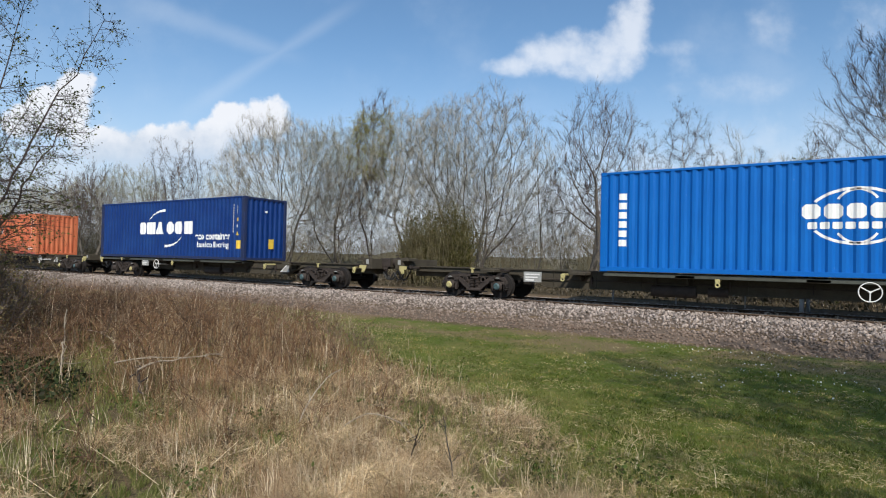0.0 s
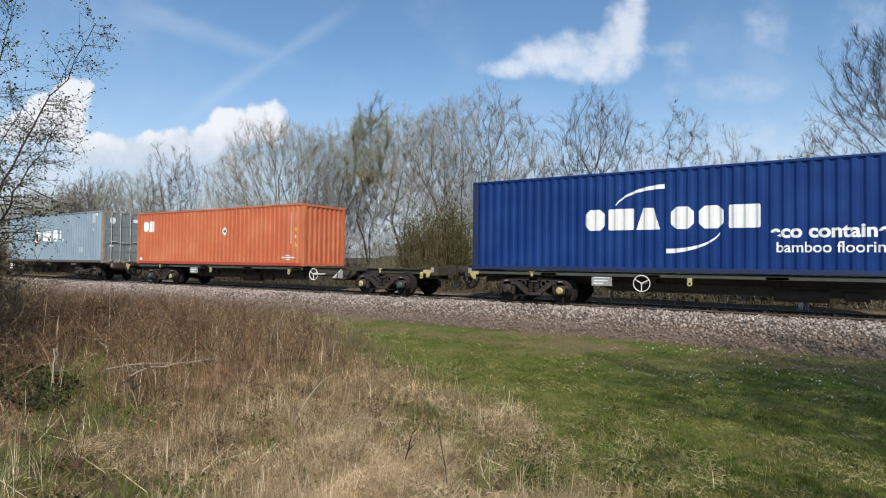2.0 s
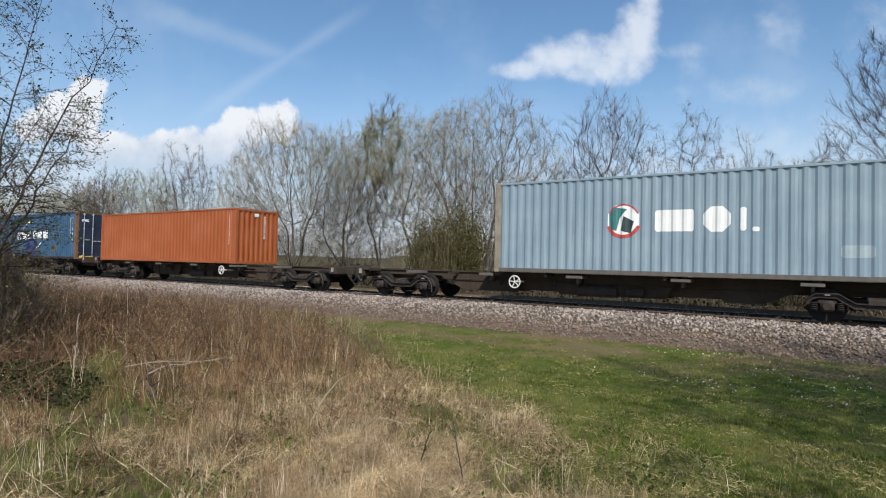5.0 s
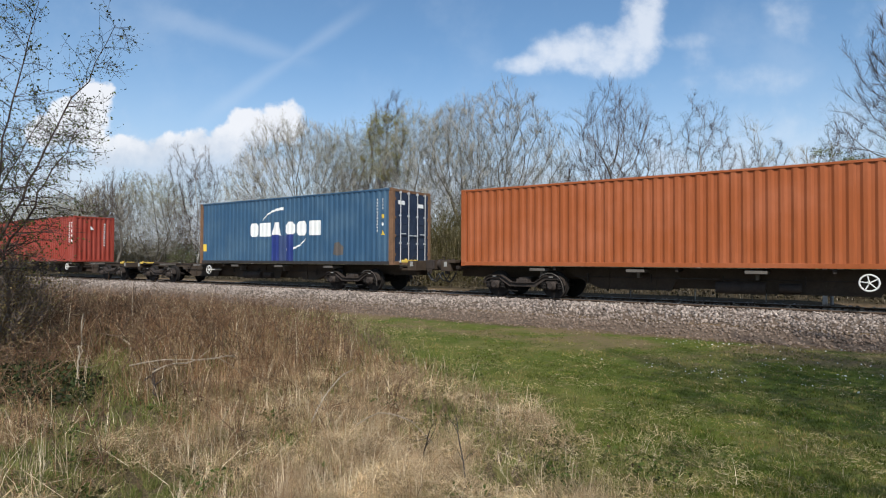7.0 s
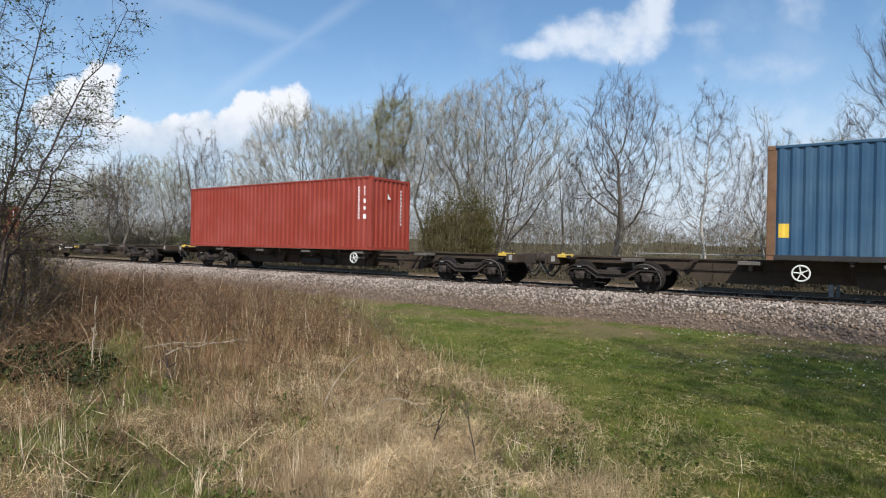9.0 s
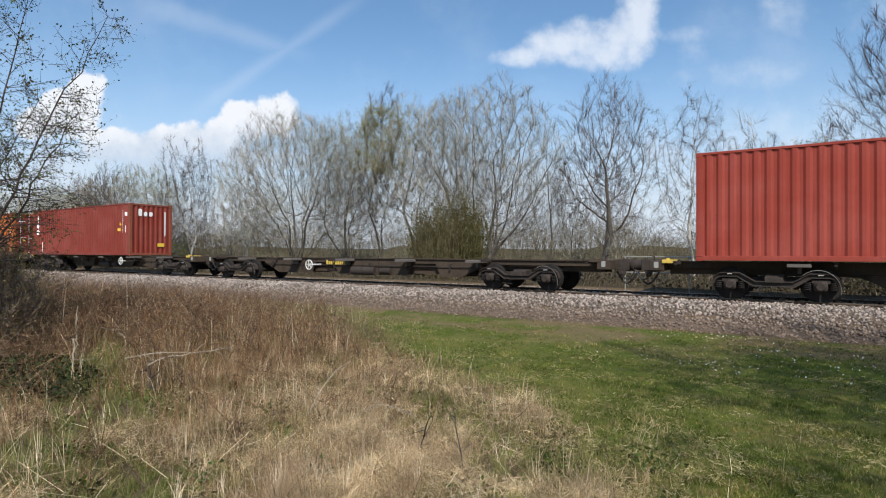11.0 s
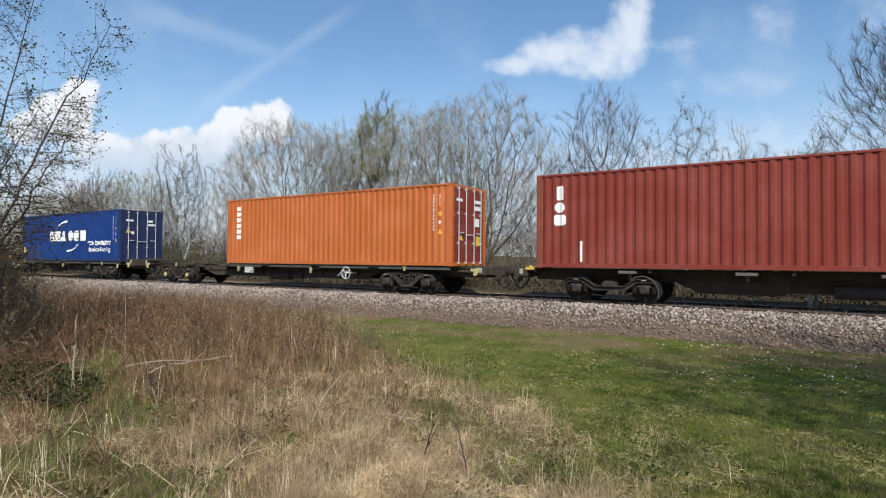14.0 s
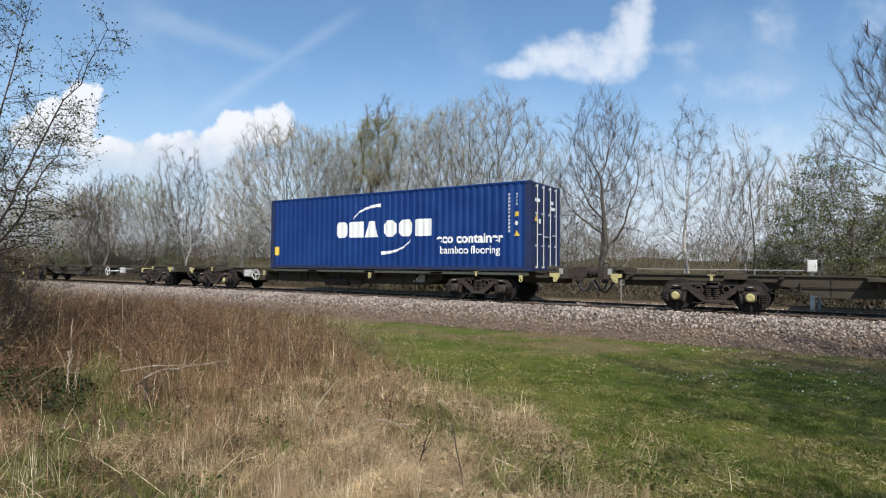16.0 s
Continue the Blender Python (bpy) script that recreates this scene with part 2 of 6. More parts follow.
M = {
    "rail": material("rusty_rail_steel", (0.105, 0.068, 0.046), (0.05, 0.035, 0.026), 0.85, 0.0, 6, 60, spec=0.2),
    "rail_head": material("worn_rail_head", (0.42, 0.40, 0.38), (0.25, 0.22, 0.2), 0.35, 0.8, 5, 60),
    "ballast": material("ballast_stone", (0.36, 0.305, 0.265), (0.15, 0.115, 0.095), 0.9, 0, 0.8, 25, 0.6, 0.7, island=0.6, spec=0.2, toe=((0.17, 0.115, 0.08), 14.1, 15.5)),
    "ballast_bed": material("ballast_bed", (0.125, 0.088, 0.06), (0.06, 0.044, 0.032), 0.95, 0, 1.5, 24, 1.0),
    "concrete": material("weathered_concrete", (0.38, 0.35, 0.31), (0.24, 0.21, 0.18), 0.85, 0, 2, 30),
    "bark": material("grey_brown_bark", (0.14, 0.12, 0.095), (0.05, 0.04, 0.033), 0.9, 0, 3, 30, 0.5),
    "twig": material("pale_grey_twig", (0.41, 0.38, 0.315), (0.175, 0.155, 0.128), 0.85, 0, 1, 8, 0.0, island=0.35),
    "twig_dark": material("dark_brown_twig", (0.14, 0.105, 0.085), (0.07, 0.055, 0.046), 0.85, 0, 1, 8, 0.0, island=0.35),
    "birch": material("white_birch_bark", (0.62, 0.58, 0.52), (0.10, 0.085, 0.075), 0.8, 0, 4, 14, 0.2, 0.75, stretch=(1, 1, 2.5)),
    "frame_olive": material("grimy_olive_wagon_paint", (0.066, 0.056, 0.040), (0.030, 0.025, 0.019), 0.85, 0, 1.6, 20, 0.25, spec=0.2),
    "plate_pale": material("worn_pale_patch", lin(158, 170, 176), lin(138, 152, 160), 0.6, 0, 5, 40),
    "frame_brown": material("grimy_brown_wagon_paint", (0.066, 0.048, 0.035), (0.027, 0.02, 0.015), 0.85, 0, 1.6, 20, 0.25, spec=0.2),
    "bogie": material("oily_brake_dusted_bogie", (0.052, 0.040, 0.034), (0.018, 0.015, 0.013), 0.8, 0, 4, 30, 0.3, spec=0.25),
    "grime": material("grimy_rail_paint", (0.028, 0.026, 0.028), (0.05, 0.045, 0.042), 0.8, 0, 2, 25, 0.2, spec=0.25),
    "wheel": material("dark_wheel_steel", (0.022, 0.018, 0.016), (0.010, 0.009, 0.009), 0.85, 0, 6, 40, spec=0.3),
    "yellow": material("faded_yellow_paint", (0.62, 0.42, 0.06), (0.42, 0.30, 0.08), 0.6, 0, 5, 40),
    "white": material("off_white_paint", (0.74, 0.73, 0.70), (0.52, 0.50, 0.46), 0.6, 0, 3, 40, 0.05),
    "cream": material("cream_painted_eye", (0.46, 0.40, 0.17), (0.28, 0.23, 0.11), 0.7, 0, 8, 40),
    "blue_cap": material("dull_blue_axle_cap", (0.05, 0.10, 0.105), (0.03, 0.045, 0.048), 0.6, 0, 8, 40),
    "plate": material("grey_data_panel", (0.32, 0.32, 0.30), (0.20, 0.19, 0.18), 0.6, 0, 5, 40),
    "bracket": material("grimy_grey_bracket", (0.125, 0.11, 0.095), (0.07, 0.06, 0.052), 0.7, 0, 5, 40),
    "rail_green": material("grey_green_rail_paint", (0.075, 0.08, 0.066), (0.035, 0.035, 0.03), 0.7, 0, 3, 30, spec=0.3),
    "birch_twig": material("near_black_birch_twig", (0.075, 0.055, 0.047), (0.04, 0.03, 0.027), 0.85, 0, 1, 8, 0.0, island=0.3, spec=0.1),
    "black": material("black_rubber_hose", (0.018, 0.018, 0.018), (0.03, 0.03, 0.03), 0.6, 0, 5, 40),
    "rod": material("galvanised_lock_rod", (0.62, 0.63, 0.64), (0.42, 0.41, 0.40), 0.45, 0.3, 5, 40),
    "rust": material("rusted_corner_steel", (0.20, 0.105, 0.055), (0.10, 0.055, 0.03), 0.85, 0, 3, 25, 0.4),
    "decal_white": material("white_stencil_paint", (0.80, 0.80, 0.78), (0.66, 0.65, 0.62), 0.5, 0, 3, 30, 0.03, 0.5),
    "decal_yellow": material("yellow_warning_sticker", (0.75, 0.50, 0.05), (0.6, 0.4, 0.06), 0.5, 0, 6, 40, 0.03),
    "decal_dark": material("dark_sticker_print", (0.03, 0.05, 0.05), (0.05, 0.07, 0.07), 0.5, 0, 6, 40, 0.0),
    "decal_red": material("red_logo_paint", (0.50, 0.06, 0.05), (0.35, 0.06, 0.05), 0.5, 0, 6, 40, 0.0),
}


# ---------------------------------------------------------------- building blocks
class Shape:
    """Collects solid pieces and becomes one mesh."""

    def __init__(self):
        self.v, self.f = [], []

    def add(self, verts, faces):
        n = len(self.v)
        self.v += [tuple(p) for p in verts]
        self.f += [tuple(i + n for i in f) for f in faces]
        return self

    def box(self, x0, x1, y0, y1, z0, z1, c=0.0):
        """A box; c: the width of its bevelled edges."""
        if not c:
            v = [(x, y, z) for x in (x0, x1) for y in (y0, y1) for z in (z0, z1)]
            return self.add(v, [(0, 1, 3, 2), (4, 6, 7, 5), (0, 4, 5, 1), (2, 3, 7, 6), (0, 2, 6, 4), (1, 5, 7, 3)])
        bm = bmesh.new()
        bmesh.ops.create_cube(bm, size=1)
        for p in bm.verts:
            p.co = ((x0 + x1) / 2 + p.co.x * (x1 - x0), (y0 + y1) / 2 + p.co.y * (y1 - y0), (z0 + z1) / 2 + p.co.z * (z1 - z0))
        bmesh.ops.bevel(bm, geom=bm.edges[:], offset=c, segments=1, affect="EDGES")
        bm.verts.index_update()
        self.add([p.co for p in bm.verts], [[p.index for p in f.verts] for f in bm.faces])
        bm.free()
        return self

    def tube(self, p0, p1, r, n=10, r1=None, caps=True):
        p0, p1 = Vector(p0), Vector(p1)
        q = (p1 - p0).to_track_quat("Z", "Y")
        r1 = r if r1 is None else r1
        v = []
        for p, rr in ((p0, r), (p1, r1)):
            v += [p + q @ Vector((rr * math.cos(6.28319 * k / n), rr * math.sin(6.28319 * k / n), 0)) for k in range(n)]
        f = [(k, (k + 1) % n, n + (k + 1) % n, n + k) for k in range(n)]
        if caps:
            f += [tuple(range(n))[::-1], tuple(range(n, 2 * n))]
        return self.add(v, f)

    def path(self, pts, r, n=6):
        for a, b in zip(pts, pts[1:]):
            self.tube(a, b, r, n)
        return self

    def slab(self, pts, y0, y1):
        """An x-z outline given thickness along y."""
        n = len(pts)
        v = [(x, y0, z) for x, z in pts] + [(x, y1, z) for x, z in pts]
        f = [tuple(range(n)), tuple(range(n, 2 * n))[::-1]] + [(k, n + k, n + (k + 1) % n, (k + 1) % n) for k in range(n)]
        return self.add(v, f)

    def ring(self, c, r, t, n=24, m=6, axis="y"):
        v, f = [], []
        for i in range(n):
            a = 6.28319 * i / n
            for j in range(m):
                b = 6.28319 * j / m
                rr = r + t * math.cos(b)
                x, z, y = rr * math.cos(a), rr * math.sin(a), t * math.sin(b)
                v.append((c[0] + x, c[1] + y, c[2] + z) if axis == "y" else (c[0] + y, c[1] + x, c[2] + z))
        for i in range(n):
            for j in range(m):
                f.append((i * m + j, i * m + (j + 1) % m, (i + 1) % n * m + (j + 1) % m, (i + 1) % n * m + j))
        return self.add(v, f)

    def mesh(self, name, mat, smooth=False):
        me = bpy.data.meshes.new(name)
        me.from_pydata(self.v, [], self.f)
        me.materials.append(mat)
        bm = bmesh.new()
        bm.from_mesh(me)
        bmesh.ops.recalc_face_normals(bm, faces=bm.faces)
        bm.to_mesh(me)
        bm.free()
        if smooth:
            me.shade_smooth()
            me.set_sharp_from_angle(angle=radians(40))
        return me


def part(name, shape, mat, parent, label="", smooth=False, at=None):
    me = shape if isinstance(shape, bpy.types.Mesh) else shape.mesh(name, mat, smooth)
    ob = new(name, me)
    ob.parent = parent
    if at is not None:
        ob.matrix_basis = at
    return tagged(ob, label)


def thing(name, label, category, m=None, group="", kind=""):
    ob = new(name)
    ob.empty_display_size = 0.3
    if m is not None:
        ob.matrix_basis = m
    return tagged(ob, label, category, group, kind)


def tri_mesh(name, verts, tris, mat):
    """A mesh from arrays: verts n x 3, faces m x 3 or m x 4."""
    verts, tris = np.asarray(verts, np.float32), np.asarray(tris, np.int32)
    me = bpy.data.meshes.new(name)
    k = tris.shape[1]
    me.vertices.add(len(verts))
    me.vertices.foreach_set("co", verts.ravel())
    me.loops.add(tris.size)
    me.loops.foreach_set("vertex_index", tris.ravel())
    me.polygons.add(len(tris))
    me.polygons.foreach_set("loop_start", np.arange(0, tris.size, k, dtype=np.int32))
    me.update(calc_edges=True)
    me.materials.append(mat)
    return me


# ---------------------------------------------------------------- ground
def sstep(a, b, x):
    t = np.clip((x - a) / (b - a), 0, 1)
    return t * t * (3 - 2 * t)


def wave(x, y, s, seed=0.0):
    """Cheap smooth unevenness, about -1 to 1."""
    return (np.sin(x * 1.7 / s + 1.3 * np.sin(y * 1.1 / s + seed) + seed) + np.sin(y * 2.1 / s + 1.7 * np.sin(x * 0.9 / s - seed) + 2 * seed)) / 2


def ground_z(x, y):
    x, y = np.asarray(x, float), np.asarray(y, float)
    z = 0.03 * wave(x, y, 1.6) + 0.05 * wave(x, y, 5.0, 2.0)
    z = z * (1 - sstep(12.5, 13.8, y)) - 0.02
    bed = sstep(13.9, 15.2, y)
    z = z + bed * 0.27 + sstep(19.8, 21.2, y) * 0.18 + sstep(21, 24, y) * 0.06 * wave(x, y, 1.3, 1.0)
    mound = sstep(-5.0, -9.0, x) * sstep(12.8, 9.0, y) * sstep(-6, 2.0, y)
    return z + mound * 0.15


def straw(x, y):
    """Above 0 where the unmown dry grass grows, below 0 on the mown lawn."""
    return -((x + 1.0) * 0.734 + (y - 4.45)) + 0.55 * wave(x, y, 0.9, 3.0) + 0.55 * wave(x, y, 2.3, 2.0) + 0.25 * wave(x, y, 0.35, 1.0) - 0.7 * sstep(5.2, 3.9, y) * sstep(-3.2, -1.6, x) + 0.8 * sstep(4.9, 6.2, y) * sstep(9.2, 7.6, y)


def build_ground():
    def axis(lo, hi, near0, near1, fine):
        mid = np.arange(near0, near1 + 1e-6, fine)
        out = [mid]
        s, a, b = fine, near0, near1
        left, right = [], []
        while a > lo:
            s *= 1.25
            a -= s
            left.append(a)
        s = fine
        while b < hi:
            s *= 1.25
            b += s
            right.append(b)
        return np.concatenate([left[::-1], mid, right])
    xs, ys = axis(-1500, 1500, -16, 6, 0.16), axis(-1200, 2500, -1, 24, 0.16)
    X, Y = np.meshgrid(xs, ys, indexing="ij")
    Z = ground_z(X, Y)
    v = np.stack([X, Y, Z], -1).reshape(-1, 3)
    n, m = X.shape
    i = (np.arange(n - 1)[:, None] * m + np.arange(m - 1)[None]).ravel()
    f = np.stack([i, i + m, i + m + 1, i + 1], 1)
    mt = bpy.data.materials.new("grass_and_soil")
    mt.use_nodes = True
    nt = mt.node_tree
    bsdf = nt.nodes["Principled BSDF"]
    co = nd(nt, "ShaderNodeTexCoord").outputs["Object"]
    xyz = nd(nt, "ShaderNodeSeparateXYZ", {0: co}).outputs
    n1 = nd(nt, "ShaderNodeTexNoise", {"Vector": co, "Scale": 0.55, "Detail": 6.0, "Roughness": 0.6}).outputs[0]
    n2 = nd(nt, "ShaderNodeTexNoise", {"Vector": co, "Scale": 5.0, "Detail": 6.0, "Roughness": 0.65}).outputs[0]
    n3 = nd(nt, "ShaderNodeTexNoise", {"Vector": co, "Scale": 45.0, "Detail": 4.0, "Roughness": 0.7}).outputs[0]
    lawn = mixc(nt, ramp(nt, n1, 0.4, 0.65), (0.12, 0.155, 0.025), (0.20, 0.20, 0.05))
    lawn = mixc(nt, ramp(nt, n2, 0.5, 0.75), lawn, (0.26, 0.22, 0.11))
    lawn = mixc(nt, mth(nt, "MULTIPLY", n3, 0.6), lawn, (0.035, 0.055, 0.012))
    # soil under dead grass, its colour darkened to read as shaded thatch
    dry = mixc(nt, ramp(nt, n2, 0.35, 0.65), (0.12, 0.088, 0.05), (0.06, 0.05, 0.028))
    dry = mixc(nt, ramp(nt, n3, 0.35, 0.7), dry, (0.22, 0.165, 0.095))
    edge = mth(nt, "ADD", mth(nt, "MULTIPLY", mth(nt, "ADD", xyz[0], 1.0), -0.734), mth(nt, "MULTIPLY", mth(nt, "SUBTRACT", xyz[1], 4.45), -1.0))
    edge = mth(nt, "ADD", edge, mth(nt, "MULTIPLY", mth(nt, "SUBTRACT", n1, 0.5), 5.0))
    col = mixc(nt, ramp(nt, edge, -0.5, 0.7), lawn, dry)
    # bare brown strip beside the ballast, rough scrub beyond the track
    soil = mixc(nt, ramp(nt, n2, 0.35, 0.65), (0.15, 0.105, 0.066), (0.08, 0.06, 0.037))
    side = mth(nt, "ADD", xyz[1], mth(nt, "MULTIPLY", mth(nt, "SUBTRACT", n2, 0.5), 1.2))
    col = mixc(nt, ramp(nt, side, 13.1, 13.9), col, soil)
    worn = mth(nt, "MULTIPLY", mth(nt, "MULTIPLY", ramp(nt, side, 9.0, 12.0), ramp(nt, n1, 0.42, 0.58)), 0.75)
    col = mixc(nt, worn, col, (0.20, 0.14, 0.085))
    rough = mixc(nt, ramp(nt, n2, 0.35, 0.65), (0.06, 0.05, 0.03), (0.08, 0.06, 0.038))
    col = mixc(nt, ramp(nt, side, 20.5, 22.0), col, rough)
    nt.links.new(col, bsdf.inputs["Base Color"])
    bsdf.inputs["Roughness"].default_value = 0.95
    bsdf.inputs["Specular IOR Level"].default_value = 0.1
    b = nd(nt, "ShaderNodeBump", {"Strength": 0.8, "Distance": 0.05, "Height": n3})
    nt.links.new(b.outputs[0], bsdf.inputs["Normal"])
    me = tri_mesh("ground", v, f, mt)
    me.shade_smooth()
    tagged(new("ground", me), "mown green lawn turning to rough dry grass and soil", "ground", kind="structure")


build_ground()

# ---------------------------------------------------------------- track
X_LEFT, X_RIGHT = -260.0, 60.0


def bed_profile():
    """Half outlines of the ballast bed: distance from the track's middle and height."""
    return [(-4.0, -0.04), (-3.2, 0.15), (-2.35, 0.36), (-1.9, 0.405), (-0.9, 0.415), (0.9, 0.415), (1.9, 0.405), (2.35, 0.36), (3.3, 0.2)]


def bed_z(d):
    xs, zs = zip(*bed_profile())
    return np.interp(d, xs, zs)


def build_track():
    pts = [(d + TRACK_Y, z) for d, z in bed_profile()]
    n = 160
    xs = np.linspace(X_LEFT, X_RIGHT, n)
    v = [(x, y, z) for x in xs for y, z in pts]
    k = len(pts)
    f = [(i * k + j, (i + 1) * k + j, (i + 1) * k + j + 1, i * k + j + 1) for i in range(n - 1) for j in range(k - 1)]
    bed = new("ballast_bed", tri_mesh("ballast_bed", v, f, M["ballast_bed"]))
    tagged(bed, "grey-brown crushed stone ballast bed with a sloping shoulder", "ballast", kind="structure")
    # loose stones, crushed and angular
    rng = np.random.default_rng(4)
    dens = [(-34, 9, -4.45, -0.8, 29000), (-34, 8, 0.9, 3.2, 5000), (-34, 8, -0.6, 0.6, 6000), (-110, -34, -3.8, -0.8, 7000)]
    base = np.array([(-1, -1, -.7), (1, -1, -.7), (1, 1, -.7), (-1, 1, -.7), (-.7, -.8, .7), (.8, -.6, .8), (.6, .8, .6), (-.8, .6, .75)], float)
    quads = np.array([(0, 3, 2, 1), (4, 5, 6, 7), (0, 1, 5, 4), (1, 2, 6, 5), (2, 3, 7, 6), (3, 0, 4, 7)])
    V, F, off = [], [], 0
    for x0, x1, d0, d1, cnt in dens:
        x = rng.uniform(x0, x1, cnt)
        d = rng.uniform(d0, d1, cnt)
        keep = rng.random(cnt) < np.interp(d, (-4.4, -4.0, -3.4, -2.6), (.2, .6, .9, 1.0))
        keep &= np.abs(np.abs(d) - 0.7525) > 0.11
        x, d = x[keep], d[keep]
        c = len(x)
        s = rng.uniform(0.015, 0.036, (c, 1, 1)) * np.interp(d, (-4.2, -2.8), (.75, 1.0))[:, None, None] * (1 + 0.25 * rng.standard_normal((c, 1, 3)))
        b = base[None] * (1 + 0.3 * rng.uniform(-1, 1, (c, 8, 3))) * s
        a = rng.uniform(0, 6.283, (c, 3))
        for ax, (i, j) in enumerate(((1, 2), (0, 2), (0, 1))):
            ca, sa = np.cos(a[:, ax])[:, None], np.sin(a[:, ax])[:, None]
            p, q = b[..., i].copy(), b[..., j].copy()
            b[..., i], b[..., j] = ca * p - sa * q, sa * p + ca * q
        b += np.stack([x, d + TRACK_Y, bed_z(d) + 0.008 + 0.02 * (rng.random(c) < 0.3)], 1)[:, None]
        V.append(b.reshape(-1, 3))
        F.append((quads[None] + (np.arange(c) * 8)[:, None, None]).reshape(-1, 4) + off)
        off += c * 8
    me = tri_mesh("stone", np.concatenate(V), np.concatenate(F), M["ballast"])
    tagged(new("ballast_stones", me), "loose angular grey and pinkish ballast stones", "stones", kind="stuff")
    # two flat-bottomed rails
    prof = [(-.07, -.159), (.07, -.159), (.07, -.148), (.012, -.13), (.010, -.045), (.035, -.035), (.035, -.006), (.028, 0), (-.028, 0), (-.035, -.006), (-.035, -.035), (-.010, -.045), (-.012, -.13), (-.07, -.148)]
    for sgn in (-1, 1):
        y = TRACK_Y + sgn * 0.7525
        k = len(prof)
        v = [(x, y + a, RAIL_TOP + b) for x in (X_LEFT, X_RIGHT) for a, b in prof]
        sh = Shape().add(v, [(j, (j + 1) % k, k + (j + 1) % k, k + j) for j in range(k)])
        rail = new("rail", sh.mesh("rail", M["rail"]))
        tagged(rail, "rust-brown steel rail with a bright worn head", "rail", group="running rails", kind="structure")
        hd = Shape().box(X_LEFT, X_RIGHT, y - 0.026, y + 0.026, RAIL_TOP - 0.002, RAIL_TOP + 0.002)
        part("running_surface", hd, M["rail_head"], rail, "bright worn running surface")
    # concrete sleepers, half buried
    sl = Shape().add([(x, y, z) for y in (-1.25, 1.25) for x, z in ((-.14, -.34), (.14, -.34), (.105, -.155), (-.105, -.155))],
                     [(0, 1, 2, 3), (7, 6, 5, 4), (0, 4, 5, 1), (1, 5, 6, 2), (2, 6, 7, 3), (3, 7, 4, 0)])
    for d in (-.7525, .7525):
        sl.box(-.07, .07, d - .16, d - .09, -.158, -.12).box(-.07, .07, d + .09, d + .16, -.158, -.12)
    me = sl.mesh("sleeper", M["concrete"])
    for i in range(130):
        part("sleeper", me, None, bed, at=pose(-78 + 0.65 * i, TRACK_Y, RAIL_TOP))


build_track()


def build_lineside():
    """White handrail and a small cabinet on its post, beyond the track."""
    y = TRACK_Y + 3.0
    fence = thing("handrail", "pale grey steel handrail with two rails beside the track", "railing", pose(-3.0, y, 0.42))
    for z in (0.61, 1.17):
        part("rail_bar", Shape().tube((-3.1, 0, z), (2.95, 0, z), 0.017, 8), M["plate"], fence, smooth=True)
    for x in (-3.05, -0.9, 1.2, 2.9):
        part("post", Shape().tube((x, 0, -0.1), (x, 0, 1.19), 0.018, 8), M["plate"], fence, smooth=True)
    cab = thing("trackside_cabinet", "small pale grey cabinet on a white post beside the track", "cabinet", pose(-0.25, y, 0.42))
    part("housing", Shape().box(-.13, .13, -.12, .12, 1.12, 1.5, .012), M["white"], cab)
    part("door", Shape().box(-.11, .11, -.132, -.121, 1.15, 1.47, .004), M["white"], cab)
    part("latch", Shape().box(.07, .09, -.145, -.132, 1.28, 1.34), M["plate"], cab)
    part("post", Shape().box(-.06, .06, -.05, .05, -.1, 1.12, .01), M["white"], cab)
    part("duct", Shape().tube((.17, 0, -.1), (.17, 0, .55), .05, 8), M["plate"], cab, "dull grey cable duct")


build_lineside()

# ---------------------------------------------------------------- containers
LEN, WID = 12.192, 2.438
PITCH = 0.2785


def corrugation(x):
    """Depth of a pressed sheet at x along it, 0 outside to 1 inside."""
    return np.interp(np.mod(np.asarray(x, float) / PITCH, 1.0), (0, .28, .50, .76, .98), (0, 0, 1, 1, 0))


def sheet_breaks(a, b):
    pts = {a, b}
    for k in range(int(a / PITCH) - 1, int(b / PITCH) + 2):
        for f in (.0, .28, .50, .76, .98):
            x = (k + f) * PITCH
            if a < x < b:
                pts.add(x)
    return sorted(pts)


def corrugated(a, b, z0, z1, depth, thick=0.004):
    """A pressed sheet in the x-z plane: outside at y 0, inside at y depth, seen from -y."""
    xs = np.array(sheet_breaks(a, b))
    d = corrugation(xs) * depth
    n = len(xs)
    sh = Shape()
    v = []
    for off in (0, thick):
        for z in (z0, z1):
            v += [(x, y + off, z) for x, y in zip(xs, d)]
    f = [(i, i + 1, n + i + 1, n + i) for i in range(n - 1)] + [(2 * n + i, 3 * n + i, 3 * n + i + 1, 2 * n + i + 1) for i in range(n - 1)]
    return sh.add(v, f)


def wrap_decal(bm, depth, lift=0.004):
    """Lays a flat x-z decal on the pressed sheet."""
    xs = [v.co.x for v in bm.verts]
    for x in sheet_breaks(min(xs), max(xs)):
        bmesh.ops.bisect_plane(bm, geom=bm.verts[:] + bm.edges[:] + bm.faces[:], plane_co=(x, 0, 0), plane_no=(1, 0, 0))
    for v in bm.verts:
        v.co.y = float(corrugation(v.co.x)) * depth - lift
    me = bpy.data.meshes.new("decal")
    bm.to_mesh(me)
    bm.free()
    return me


def outline(polys):
    bm = bmesh.new()
    for p in polys:
        bm.faces.new([bm.verts.new((x, 0, z)) for x, z in p])
    return bm


